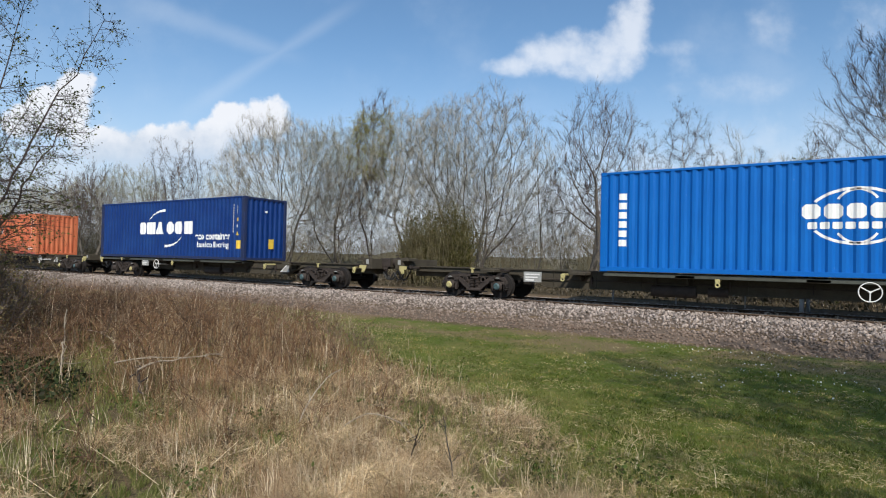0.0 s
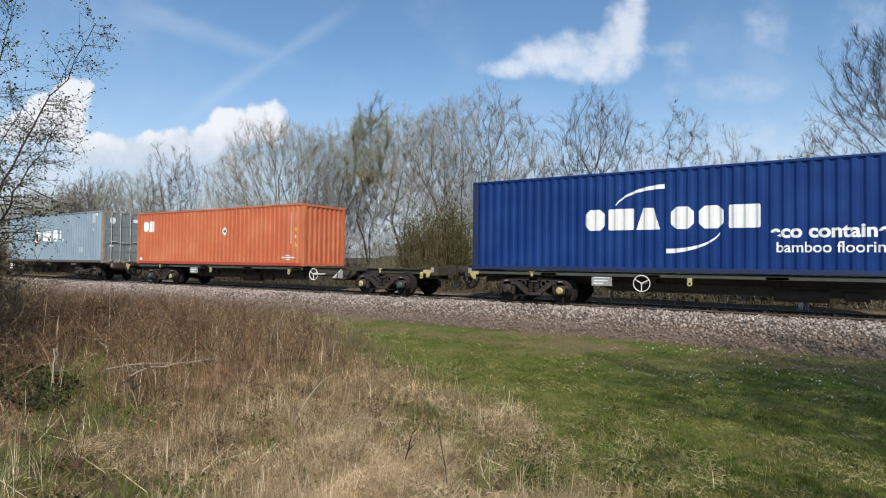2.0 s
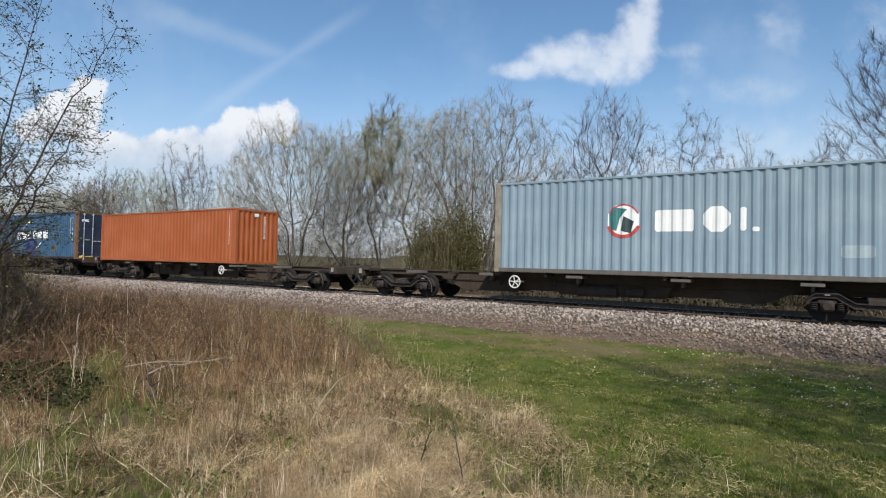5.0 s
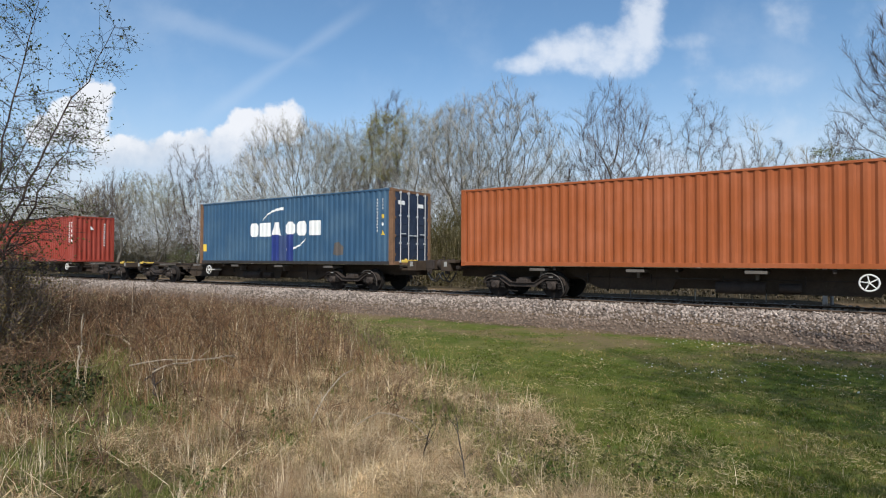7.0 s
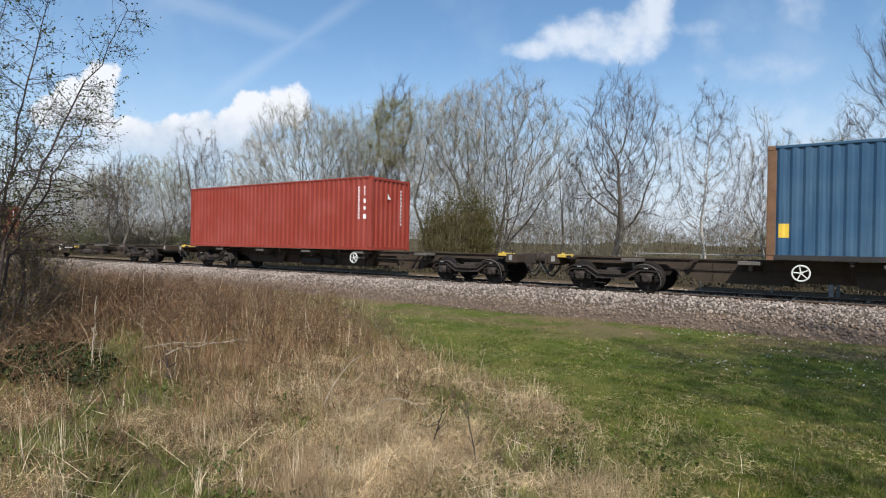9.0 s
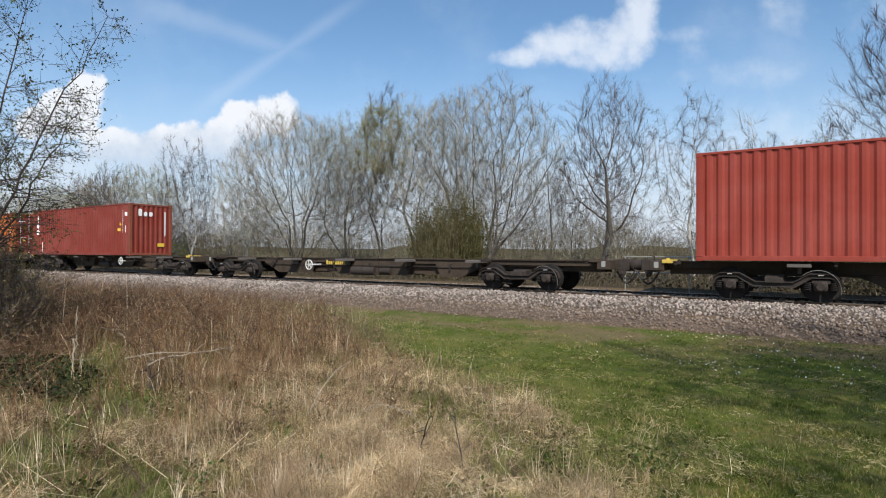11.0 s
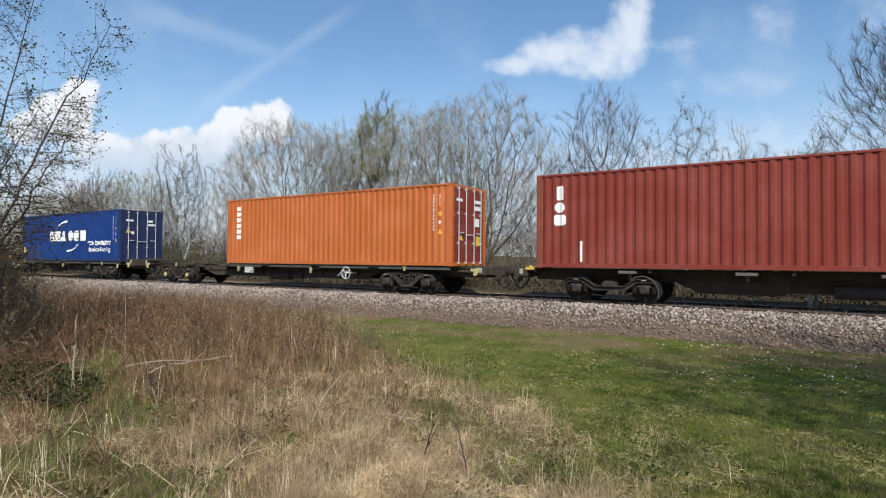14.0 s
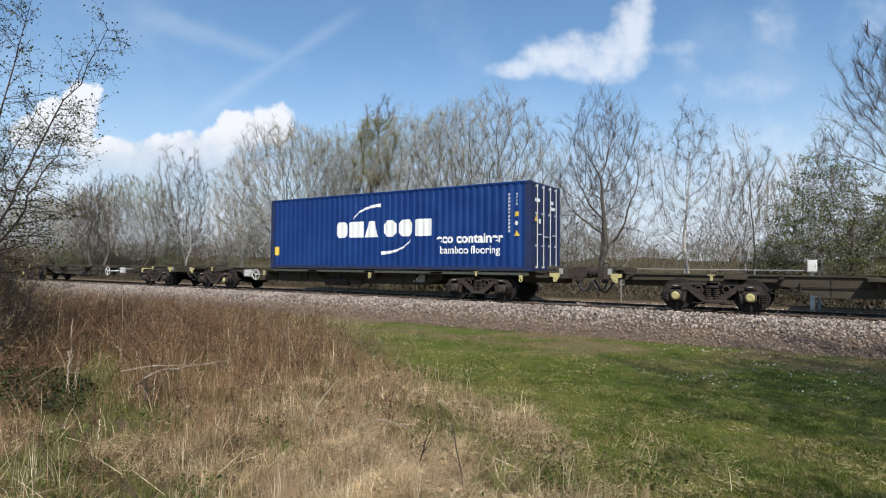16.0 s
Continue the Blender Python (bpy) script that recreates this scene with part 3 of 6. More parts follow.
def rect(x0, x1, z0, z1, c=0.0):
    if not c:
        return [(x0, z0), (x1, z0), (x1, z1), (x0, z1)]
    return [(x0 + c, z0), (x1 - c, z0), (x1, z0 + c), (x1, z1 - c), (x1 - c, z1), (x0 + c, z1), (x0, z1 - c), (x0, z0 + c)]


def arc_band(cx, cz, rx, rz, a0, a1, w0, w1, n=10):
    """A tapering curved stroke, as quads."""
    out = []
    for i in range(n):
        q = []
        for k in (i, i + 1):
            t = k / n
            a, w = radians(a0 + (a1 - a0) * t), w0 + (w1 - w0) * t
            q.append(((cx + (rx - w) * math.cos(a), cz + (rz - w) * math.sin(a)), (cx + (rx + w) * math.cos(a), cz + (rz + w) * math.sin(a))))
        out.append([q[0][0], q[0][1], q[1][1], q[1][0]])
    return out


def letters(text, size, x, z, bold=0.0):
    """Flat lettering in the x-z plane, its lower left corner at x, z."""
    cu = bpy.data.curves.new("lettering", "FONT")
    cu.body, cu.size, cu.offset = text, size, bold
    tmp = bpy.data.objects.new("lettering", cu)
    scene.collection.objects.link(tmp)
    bpy.context.view_layer.update()
    me = bpy.data.meshes.new_from_object(tmp.evaluated_get(bpy.context.evaluated_depsgraph_get()))
    bpy.data.objects.remove(tmp)
    bm = bmesh.new()
    bm.from_mesh(me)
    bpy.data.meshes.remove(me)
    x0 = min(v.co.x for v in bm.verts)
    for v in bm.verts:
        v.co = (v.co.x - x0 + x, 0, v.co.y + z)
    return bm


def stencil_column(x, z0, z1, w, n):
    """A column of small unreadable characters, as bars."""
    s = (z1 - z0) / n
    out = []
    for i in range(n):
        a, b = z0 + s * i + 0.15 * s, z0 + s * (i + 1) - 0.15 * s
        out += [rect(x, x + w, a, b)] if w > .15 else [rect(x, x + w * .4, a, b), rect(x + w * .6, x + w, a + .2 * (b - a) * (i % 3), b)]
    return out


def container(label, paint, high, doors, corner=None, panel_depth=0.037, rail=None, door_paint=None):
    """A 40-foot box, x from 0 to its length, near side facing -y. doors: at the +x end, else at the other."""
    H = 2.896 if high else 2.591
    corner, rail, door_paint = corner or paint, rail or paint, door_paint or paint
    root = thing("shipping_container", label, "container", group="containers on the train")
    hw = WID / 2
    side = corrugated(0.19, LEN - 0.19, 0.13, H - 0.075, panel_depth)
    part("side_panel", side, paint, root, at=pose(0, -hw + 0.010, 0))
    part("side_panel", side.mesh("side_panel", paint), None, root, at=pose(LEN, hw - 0.010, 0, 0, 0, 180))
    for s in (-1, 1):
        y0, y1 = sorted((s * hw, s * (hw - 0.055)))
        part("bottom_rail", Shape().box(.17, LEN - .17, y0, y1, 0.02, 0.145, .006), rail, root)
        part("top_rail", Shape().box(.17, LEN - .17, y0, y1, H - .075, H - .005, .01), paint, root)
    cast = Shape().box(0, .178, 0, .162, 0, .118, .012)
    cast.tube((.089, -.001, .06), (.089, .0015, .06), .032, 10).tube((-.001, .08, .06), (.0015, .08, .06), .03, 10)
    cm = cast.mesh("corner_casting", corner)
    for x in (0, LEN):
        for s in (-1, 1):
            turn = {(0, -1): 0, (1, -1): 90, (1, 1): 180, (0, 1): 270}[(1 if x else 0, s)]
            xa, xb = (0.0, .205) if not x else (LEN - .205, LEN)
            ya, yb = sorted((s * (hw - .003), s * (hw - .15)))
            pst = Shape().box(xa + .003, xb, ya, yb, .118, H - .118, .008)
            pst.box(xa + .045, xb - .045, *sorted((s * (hw - .003), s * (hw + .004))), .13, H - .13)
            part("corner_post", pst, corner, root)
            for z in (0, H - .118):
                part("corner_casting", cm, None, root, at=pose(x, s * hw, z, 0, 0, turn))
    roof = Shape()
    for i in range(42):
        x = .25 + i * (LEN - .5) / 42
        roof.box(x, x + .2, -hw + .09, hw - .09, H - .028, H - .012)
    roof.box(.15, LEN - .15, -hw + .05, hw - .05, H - .045, H - .026)
    part("roof", roof, paint, root)
    part("floor", Shape().box(.16, LEN - .16, -hw + .06, hw - .06, .10, .16), M["rust"], root, "rusty steel underfloor")
    # ends
    for e in (0, 1):
        m = pose(LEN, 0, 0, 0, 0, 90) if e else pose(0, 0, 0, 0, 0, -90)
        end = part("end_sill", Shape().box(-hw + .17, hw - .17, .0, .06, .02, .14, .006), corner, root, at=m)
        part("end_header", Shape().box(-hw + .17, hw - .17, .0, .06, H - .12, H - .02, .006), corner, root, at=m)
        if (e == 1) != doors:
            part("end_panel", corrugated(-hw + .165, hw - .165, .13, H - .11, .045), paint, end, at=pose(0, .012, 0))
            continue
        for s in (-1, 1):
            x0, x1 = sorted((s * .012, s * (hw - .17)))
            leaf = Shape().box(x0, x1, .022, .06, .14, H - .12, .006)
            for k in range(4):
                z = .62 + k * .47 * (H / 2.9)
                leaf.box(x0 + .06, x1 - .06, .004, .022, z, z + .17, .012)
            d = part("door", leaf, door_paint, end, "paired cargo door with pressed ribs")
            for q in (.28, .78):
                xr = s * q
                part("lock_rod", Shape().tube((xr, -.035, .10), (xr, -.035, H - .08), .019, 8).box(xr - .04, xr + .04, -.05, .02, .10, .16).box(xr - .04, xr + .04, -.05, .02, H - .17, H - .11)
                     .box(xr - .035, xr + .035, -.05, .02, .80, .86).box(xr - .035, xr + .035, -.05, .02, 1.85, 1.91), M["rod"], d, "galvanised lock rod", smooth=True)
                part("door_handle", Shape().box(min(xr, xr + s * -.32), max(xr, xr + s * -.32), -.05, -.032, 1.08 + q * .12, 1.12 + q * .12, .004), M["rod"], d)
            for z in (.35, 1.05, 1.75, H - .45):
                xx = s * (hw - .15)
                part("hinge", Shape().box(xx - .07, xx + .05, -.012, .02, z, z + .10, .005), corner, d)
    return root, H, panel_depth


def decal(root, bm_or_polys, mat, depth, name, label="", lift=0.004):
    if isinstance(bm_or_polys, list) and name in ("brand_block", "stencil_mark"):
        for p in bm_or_polys[1:]:
            decal(root, outline([p]), mat, depth, name, label)
        bm_or_polys = bm_or_polys[:1]
    bm = outline(bm_or_polys) if isinstance(bm_or_polys, list) else bm_or_polys
    me = wrap_decal(bm, depth, lift)
    me.materials.append(mat)
    ob = new(name, me)
    ob.parent, ob.matrix_basis = root, pose(0, -WID / 2 + 0.010, 0)
    return tagged(ob, label, kind="stuff" if "column" in name or "stroke" in name or name == "lettering" else "")


def end_decal(root, polys, mat, name, y=-0.012, label=""):
    """On the +x end; x of the outline runs along the end from -1.2 to 1.2."""
    for p in polys[1:]:
        end_decal(root, [p], mat, name, y, label)
    polys = polys[:1]
    bm = outline(polys)
    me = bpy.data.meshes.new(name)
    bm.to_mesh(me)
    bm.free()
    me.materials.append(mat)
    ob = new(name, me)
    ob.parent, ob.matrix_basis = root, pose(LEN, 0, 0, 0, 0, 90) @ pose(0, y, 0)
    return tagged(ob, label)


def std_marks(root, d, H, x=11.62):
    """Number and data columns near the right-hand end, with warning stickers."""
    decal(root, stencil_column(x - .21, H - 1.66, H - .36, .06, 11), M["decal_white"], d, "number_column", "white stencilled number column")
    decal(root, stencil_column(x + .05, H - .79, H - .36, .055, 4), M["decal_white"], d, "data_column", "white stencilled data column")
    decal(root, [rect(x, x + .15, H - 1.13, H - .98)], M["decal_yellow"], d, "yellow_sticker")
    decal(root, [rect(x, x + .13, H - 1.42, H - 1.28, .04)], M["decal_white"], d, "white_sticker")
    decal(root, [[(x - .03, H - 1.76), (x + .19, H - 1.76), (x + .08, H - 1.57)]], M["decal_yellow"], d, "warning_triangle", "yellow warning triangle")


def swoosh_logo(root, d, H, eco=True):
    """White brand blocks with two curved strokes; the readable words beside them."""
    z0, z1 = 1.21, 1.82
    blocks = [rect(x0, x1, z0, z1, c) for x0, x1, c in ((3.84, 4.42, .14), (4.53, 5.25, .03), (6.24, 6.82, .14), (6.95, 7.55, .14), (7.67, 8.40, .03))]
    blocks.append([(5.32, z0), (5.96, z0), (5.78, z1), (5.50, z1)])
    decal(root, blocks, M["decal_white"], d, "brand_block", "bold white brand block")
    decal(root, arc_band(6.10, 1.78, 1.40, .62, 167, 91, .012, .065, 14), M["decal_white"], d, "curved_stroke", "white curved stroke")
    decal(root, arc_band(6.10, 1.23, 1.40, .62, -13, -89, .012, .065, 14), M["decal_white"], d, "curved_stroke", "white curved stroke")
    if eco:
        bm = letters("eco container", .45, 8.62, .95, .015)
        fit_width(bm, 8.62, 11.22)
        decal(root, bm, M["decal_white"], d, "lettering", "white words eco container")
        bm = letters("bamboo flooring", .37, 8.75, .58, .004)
        fit_width(bm, 8.75, 11.10)
        decal(root, bm, M["decal_white"], d, "lettering", "white words bamboo flooring")


def fit_width(bm, x0, x1):
    hi = max(v.co.x for v in bm.verts)
    for v in bm.verts:
        v.co.x = x0 + (v.co.x - x0) * (x1 - x0) / (hi - x0)


TRAIN = []      # (root, place along the train)


def build_containers():
    navy = container_paint("navy_container_paint", lin(8, 45, 104), 0.16, lin(24, 62, 120))
    bright = container_paint("bright_blue_container_paint", lin(0, 92, 172), 0.03, lin(4, 100, 180))
    coral = container_paint("faded_orange_red_container_paint", lin(184, 98, 66), 0.3, lin(198, 126, 86))
    red_edge = container_paint("faded_red_edge_paint", lin(164, 70, 54), 0.3)
    grey = container_paint("pale_blue_grey_container_paint", lin(128, 146, 158), 0.12, lin(146, 161, 170))
    brown = container_paint("orange_brown_container_paint", lin(150, 80, 42), 0.25)
    steel = container_paint("chalky_steel_blue_container_paint", lin(50, 82, 110), 0.6, lin(76, 102, 122), runs_mix=0.65)
    brick = container_paint("brick_red_container_paint", lin(138, 55, 42), 0.25)
    door_red = container_paint("maroon_door_paint", lin(122, 50, 36), 0.4)
    door_navy = container_paint("dark_slate_door_paint", lin(34, 46, 66), 0.3)
    door_grey = container_paint("dark_grey_door_paint", lin(120, 127, 128), 0.3)
    maroon = container_paint("dark_red_container_paint", lin(120, 48, 36), 0.5)
    orange = container_paint("orange_container_paint", lin(174, 94, 44), 0.25)
    edge = material("dark_navy_container_edge", lin(16, 38, 84), lin(30, 34, 48), 0.7, 0, 3, 25)
    W, Y = M["decal_white"], M["decal_yellow"]

    # bright blue
    c, H, d = container("bright blue corrugated 40-foot container with a white globe logo", bright, True, False, panel_depth=.042)
    decal(c, stencil_column(.53, .70, 2.30, .22, 6), W, d, "brand_column", "white column of brand blocks")
    decal(c, [rect(5.02 + i * .455, 5.02 + i * .455 + .385, 1.44, 1.80, .08) for i in range(5)], W, d, "brand_block", "bold white brand block")
    decal(c, [rect(5.14 + i * .255, 5.14 + i * .255 + .20, 1.19, 1.36, .02) for i in range(8)], W, d, "brand_block", "white brand block")
    for a0, a1 in ((32, 148), (212, 328)):
        decal(c, arc_band(6.14, 1.50, 1.0, .66, a0, a1, .035, .035, 16), W, d, "globe_stroke", "white arc of a globe")
        decal(c, arc_band(6.14, 1.50, .50, .64, a0 + 8, a1 - 8, .028, .028, 12), W, d, "globe_stroke", "white arc of a globe")
    TRAIN.append((c, -5.74))
    # navy, twice
    for u, doors in ((-33.91, False), (-213.82, True)):
        c, H, d = container("navy blue corrugated container, white curved strokes, " + ("ribbed cargo doors" if doors else "corrugated end"), navy, True, doors, edge, rail=edge, door_paint=edge)
        swoosh_logo(c, d, H)
        std_marks(c, d, H)
        if doors:
            decal(c, [rect(.24, .52, .54, .90)], Y, d, "yellow_sticker")
            end_decal(c, [[(-.92, 1.62), (-.62, 1.62), (-.77, 1.9)]], Y, "warning_triangle", y=-.004)
            end_decal(c, [rect(.35, .62, 2.25, 2.36), rect(.35, .75, 2.05, 2.16), rect(-.9, -.5, 2.25, 2.36), rect(-.6, -.45, 1.55, 1.7)], W, "stencil_mark", y=-.004)
        else:
            decal(c, [rect(11.60, 11.93, .53, .90)], Y, d, "yellow_sticker")
            end_decal(c, [rect(.15, .45, .55, 1.0)], Y, "yellow_sticker")
            end_decal(c, [rect(-.1, .05, 2.2, 2.3)], W, "stencil_mark")
        TRAIN.append((c, u))
    # faded orange-red, low
    c, H, d = container("faded orange-red corrugated 40-foot container with white marks", coral, False, False, rail=red_edge)
    decal(c, [rect(.60, .98, 1.62, 2.15, .10), [(1.0, 1.62), (1.36, 1.62), (1.36, 2.15), (1.14, 2.15)], rect(1.42, 1.50, 1.62, 2.15)], W, d, "brand_block", "white brand block")
    decal(c, [[(6.91, 1.53), (7.11, 1.33), (7.31, 1.53), (7.11, 1.73)]], W, d, "diamond_sticker", "white diamond sticker")
    decal(c, [[(7.02, 1.53), (7.11, 1.45), (7.20, 1.53), (7.11, 1.61)]], M["decal_dark"], d, "diamond_print", lift=.007)
    decal(c, [rect(10.9, 11.65, .35, .39), rect(11.05, 11.35, .44, .47), rect(11.05, 11.4, .27, .30), rect(.28, .45, .20, .32)], W, d, "stencil_mark")
    std_marks(c, d, H)
    TRAIN.append((c, -53.97))
    # pale grey with a round crest
    c, H, d = container("pale blue-grey corrugated container with worn white marks and ribbed doors", grey, True, True, material("beige_corner_paint", lin(150, 142, 126), lin(110, 92, 74), 0.7, 0, 3, 25), rail=M["bracket"], door_paint=door_grey)
    decal(c, [rect(3.74, 4.64, 1.14, 2.04, .24)], W, d, "crest_ground", "worn white crest ground")
    teal = material("teal_logo_paint", (.05, .20, .19), (.03, .11, .11), .5, 0, 6, 40, 0.0)
    decal(c, [[(3.78, 1.34), (4.0, 1.30), (4.08, 1.66), (4.30, 1.92), (3.98, 1.98), (3.78, 1.82)]], teal, d, "crest_figure", "teal worn crest figure", lift=.0065)
    decal(c, [[(4.12, 1.30), (4.40, 1.22), (4.50, 1.56), (4.20, 1.72)]], M["decal_dark"], d, "crest_figure", "dark worn crest figure", lift=.0065)
    decal(c, arc_band(4.19, 1.59, .46, .46, 200, 340, .05, .05, 12), M["decal_red"], d, "crest_stroke", "worn red crest arc", lift=.0075)
    decal(c, arc_band(4.19, 1.59, .46, .46, 25, 155, .022, .022, 12), M["decal_red"], d, "crest_stroke", "worn red crest arc", lift=.0075)
    decal(c, [rect(5.08, 6.10, 1.26, 1.86, .05), rect(6.32, 7.00, 1.24, 1.92, .2), rect(7.22, 7.36, 1.26, 1.88, .04), rect(7.50, 7.66, 1.24, 1.36, .03)], W, d, "brand_block", "worn white brand block")
    decal(c, stencil_column(10.98, 2.22, 2.78, .10, 4) + stencil_column(11.16, 2.3, 2.78, .10, 4) + [rect(11.4, 11.52, 2.64, 2.78), rect(11.0, 11.12, 1.80, 1.95)], W, d, "stencil_mark")
    decal(c, [rect(9.37, 10.05, .58, .88, .06)], M["plate_pale"], d, "worn_patch", "pale worn patch")
    end_decal(c, [rect(-.85, -.55, 2.2, 2.55, .08), rect(.45, .85, 2.3, 2.5), rect(-.85, -.65, .9, 1.0)], W, "stencil_mark", y=-.004)
    TRAIN.append((c, -69.56))
    # orange-brown, low
    c, H, d = container("orange-brown corrugated 40-foot container with a white number column", brown, False, False)
    decal(c, stencil_column(LEN - .55, .9, H - .25, .10, 11), W, d, "number_column", "white stencilled number column")
    end_decal(c, stencil_column(.35, 1.2, 2.3, .10, 9) + [rect(-.2, .05, 2.25, 2.4)], W, "stencil_mark")
    TRAIN.append((c, -95.2))
    # chalky steel blue with rusted corners
    c, H, d = container("chalky steel-blue corrugated container with rusted corner posts", steel, True, True, M["rust"], rail=M["grime"], door_paint=door_navy)
    swoosh_logo(c, d, H, eco=False)
    fresh, dull = container_paint("fresh_blue_patch_paint", lin(34, 50, 112), .2), container_paint("dull_violet_patch_paint", lin(50, 66, 104), .3)
    decal(c, [rect(5.35, 5.78, .15, 1.28)], fresh, d, "paint_patch", "darker blue paint patch", lift=.0065)
    decal(c, [rect(5.785, 6.28, .15, 1.24)], dull, d, "paint_patch", "dull violet-blue paint patch", lift=.0065)
    decal(c, [rect(6.285, 6.75, .15, 1.28)], fresh, d, "paint_patch", "darker blue paint patch", lift=.0065)
    stain = material("brown_scrape_stain", lin(92, 84, 78), lin(70, 66, 66), .8, 0, 3, 25)
    decal(c, [[(9.06, .42), (9.3, .36), (9.62, .40), (9.66, .70), (9.4, .92), (9.16, .86)]], stain, d, "scrape", "brown scraped patch", lift=.0055)
    std_marks(c, d, H)
    decal(c, [rect(.27, .50, .58, .93)], Y, d, "yellow_sticker")
    end_decal(c, [rect(.35, .7, 2.25, 2.4), rect(-.9, -.5, 2.3, 2.45)], W, "stencil_mark", y=-.004)
    TRAIN.append((c, -110.41))
    # brick red
    c, H, d = container("brick-red corrugated 40-foot container with white number columns", brick, True, False)
    decal(c, stencil_column(11.50, 1.22, 2.52, .06, 11), W, d, "number_column", "white stencilled number column")
    decal(c, stencil_column(11.80, 2.15, 2.52, .05, 4) + [rect(11.79, 11.87, 1.86, 2.02), rect(11.79, 11.87, 1.58, 1.74, .03), rect(11.78, 11.90, 1.24, 1.42)], W, d, "data_column", "white stencilled data column")
    end_decal(c, stencil_column(.55, 1.0, 2.5, .09, 10) + [[(-.25, 2.05), (-.05, 2.05), (-.25, 2.3)]], W, "stencil_mark")
    TRAIN.append((c, -136.0))
    # dark red with a stacked mark
    c, H, d = container("dark red corrugated 40-foot container with stacked white brand block", maroon, True, False, material("rusty_red_corner_paint", lin(132, 66, 46), lin(96, 54, 38), 0.8, 0, 3, 25))
    decal(c, [rect(.66, .88, 2.08, 2.52, .04), rect(.60, .92, 1.70, 2.02, .10), rect(.58, .95, 1.31, 1.64, .05)], W, d, "brand_column", "stacked white brand block")
    decal(c, stencil_column(11.38, 1.26, 2.52, .10, 12), W, d, "number_column", "white stencilled number column")
    decal(c, [rect(11.58, 11.84, 2.20, 2.40), rect(11.68, 11.78, 1.28, 1.66)], W, d, "data_panel")
    decal(c, [rect(10.88, 11.22, 1.36, 1.52)], Y, d, "yellow_sticker", "yellow caution strip")
    decal(c, [[(11.0, 1.68), (11.28, 1.68), (11.14, 1.92)]], Y, d, "warning_triangle", "yellow warning triangle")
    decal(c, [rect(1.41, 1.48, .2, .82)], W, d, "pale_scrape")
    end_decal(c, [rect(-.75, -.55, 2.2, 2.6, .04), rect(-.45, -.25, 2.2, 2.45, .06), rect(-.15, .05, 2.2, 2.45, .04), rect(.75, .82, 1.1, 2.5)], W, "brand_block")
    end_decal(c, [rect(.35, .75, .5, .7)], Y, "yellow_sticker")
    TRAIN.append((c, -176.99))
    # orange with a vertical brand column
    c, H, d = container("orange corrugated 40-foot container, maroon ribbed doors with white rods", orange, True, True, door_paint=door_red)
    decal(c, stencil_column(.66, 1.06, 2.60, .28, 6), W, d, "brand_column", "white column of brand blocks")
    std_marks(c, d, H)
    end_decal(c, [rect(.35, .8, 2.3, 2.42), rect(.35, .8, 2.05, 2.2), rect(-.9, -.5, 2.3, 2.4), rect(.3, .7, 1.45, 1.75)], W, "stencil_mark", y=-.004)
    end_decal(c, [rect(.45, .75, .75, 1.1), [(-.75, .92), (-.45, .92), (-.6, 1.15)]], Y, "yellow_sticker", y=-.004)
    TRAIN.append((c, -192.34))


build_containers()

# ---------------------------------------------------------------- wagons
AXLE_Z = 0.42
WHEELS = []     # (wheelset, place in its bogie)


def coil(pts, r, n=5):
    """One unbroken bent rod through pts, of one radius or one for each point."""
    sh, v = Shape(), []
    rs = r if isinstance(r, list) else [r] * len(pts)
    for i, p in enumerate(pts):
        d = Vector(pts[min(i + 1, len(pts) - 1)]) - Vector(pts[max(i - 1, 0)])
        u = d.cross(Vector((0, 0, 1)) if abs(d.normalized().z) < .98 else Vector((1, 0, 0))).normalized()
        w = d.cross(u).normalized()
        v += [Vector(p) + (u * math.cos(6.28319 * k / n) + w * math.sin(6.28319 * k / n)) * rs[i] for k in range(n)]
    f = [(i * n + k, i * n + (k + 1) % n, (i + 1) * n + (k + 1) % n, (i + 1) * n + k) for i in range(len(pts) - 1) for k in range(n)]
    return sh.add(v, f + [tuple(range(n)), tuple(range(len(v) - n, len(v)))])


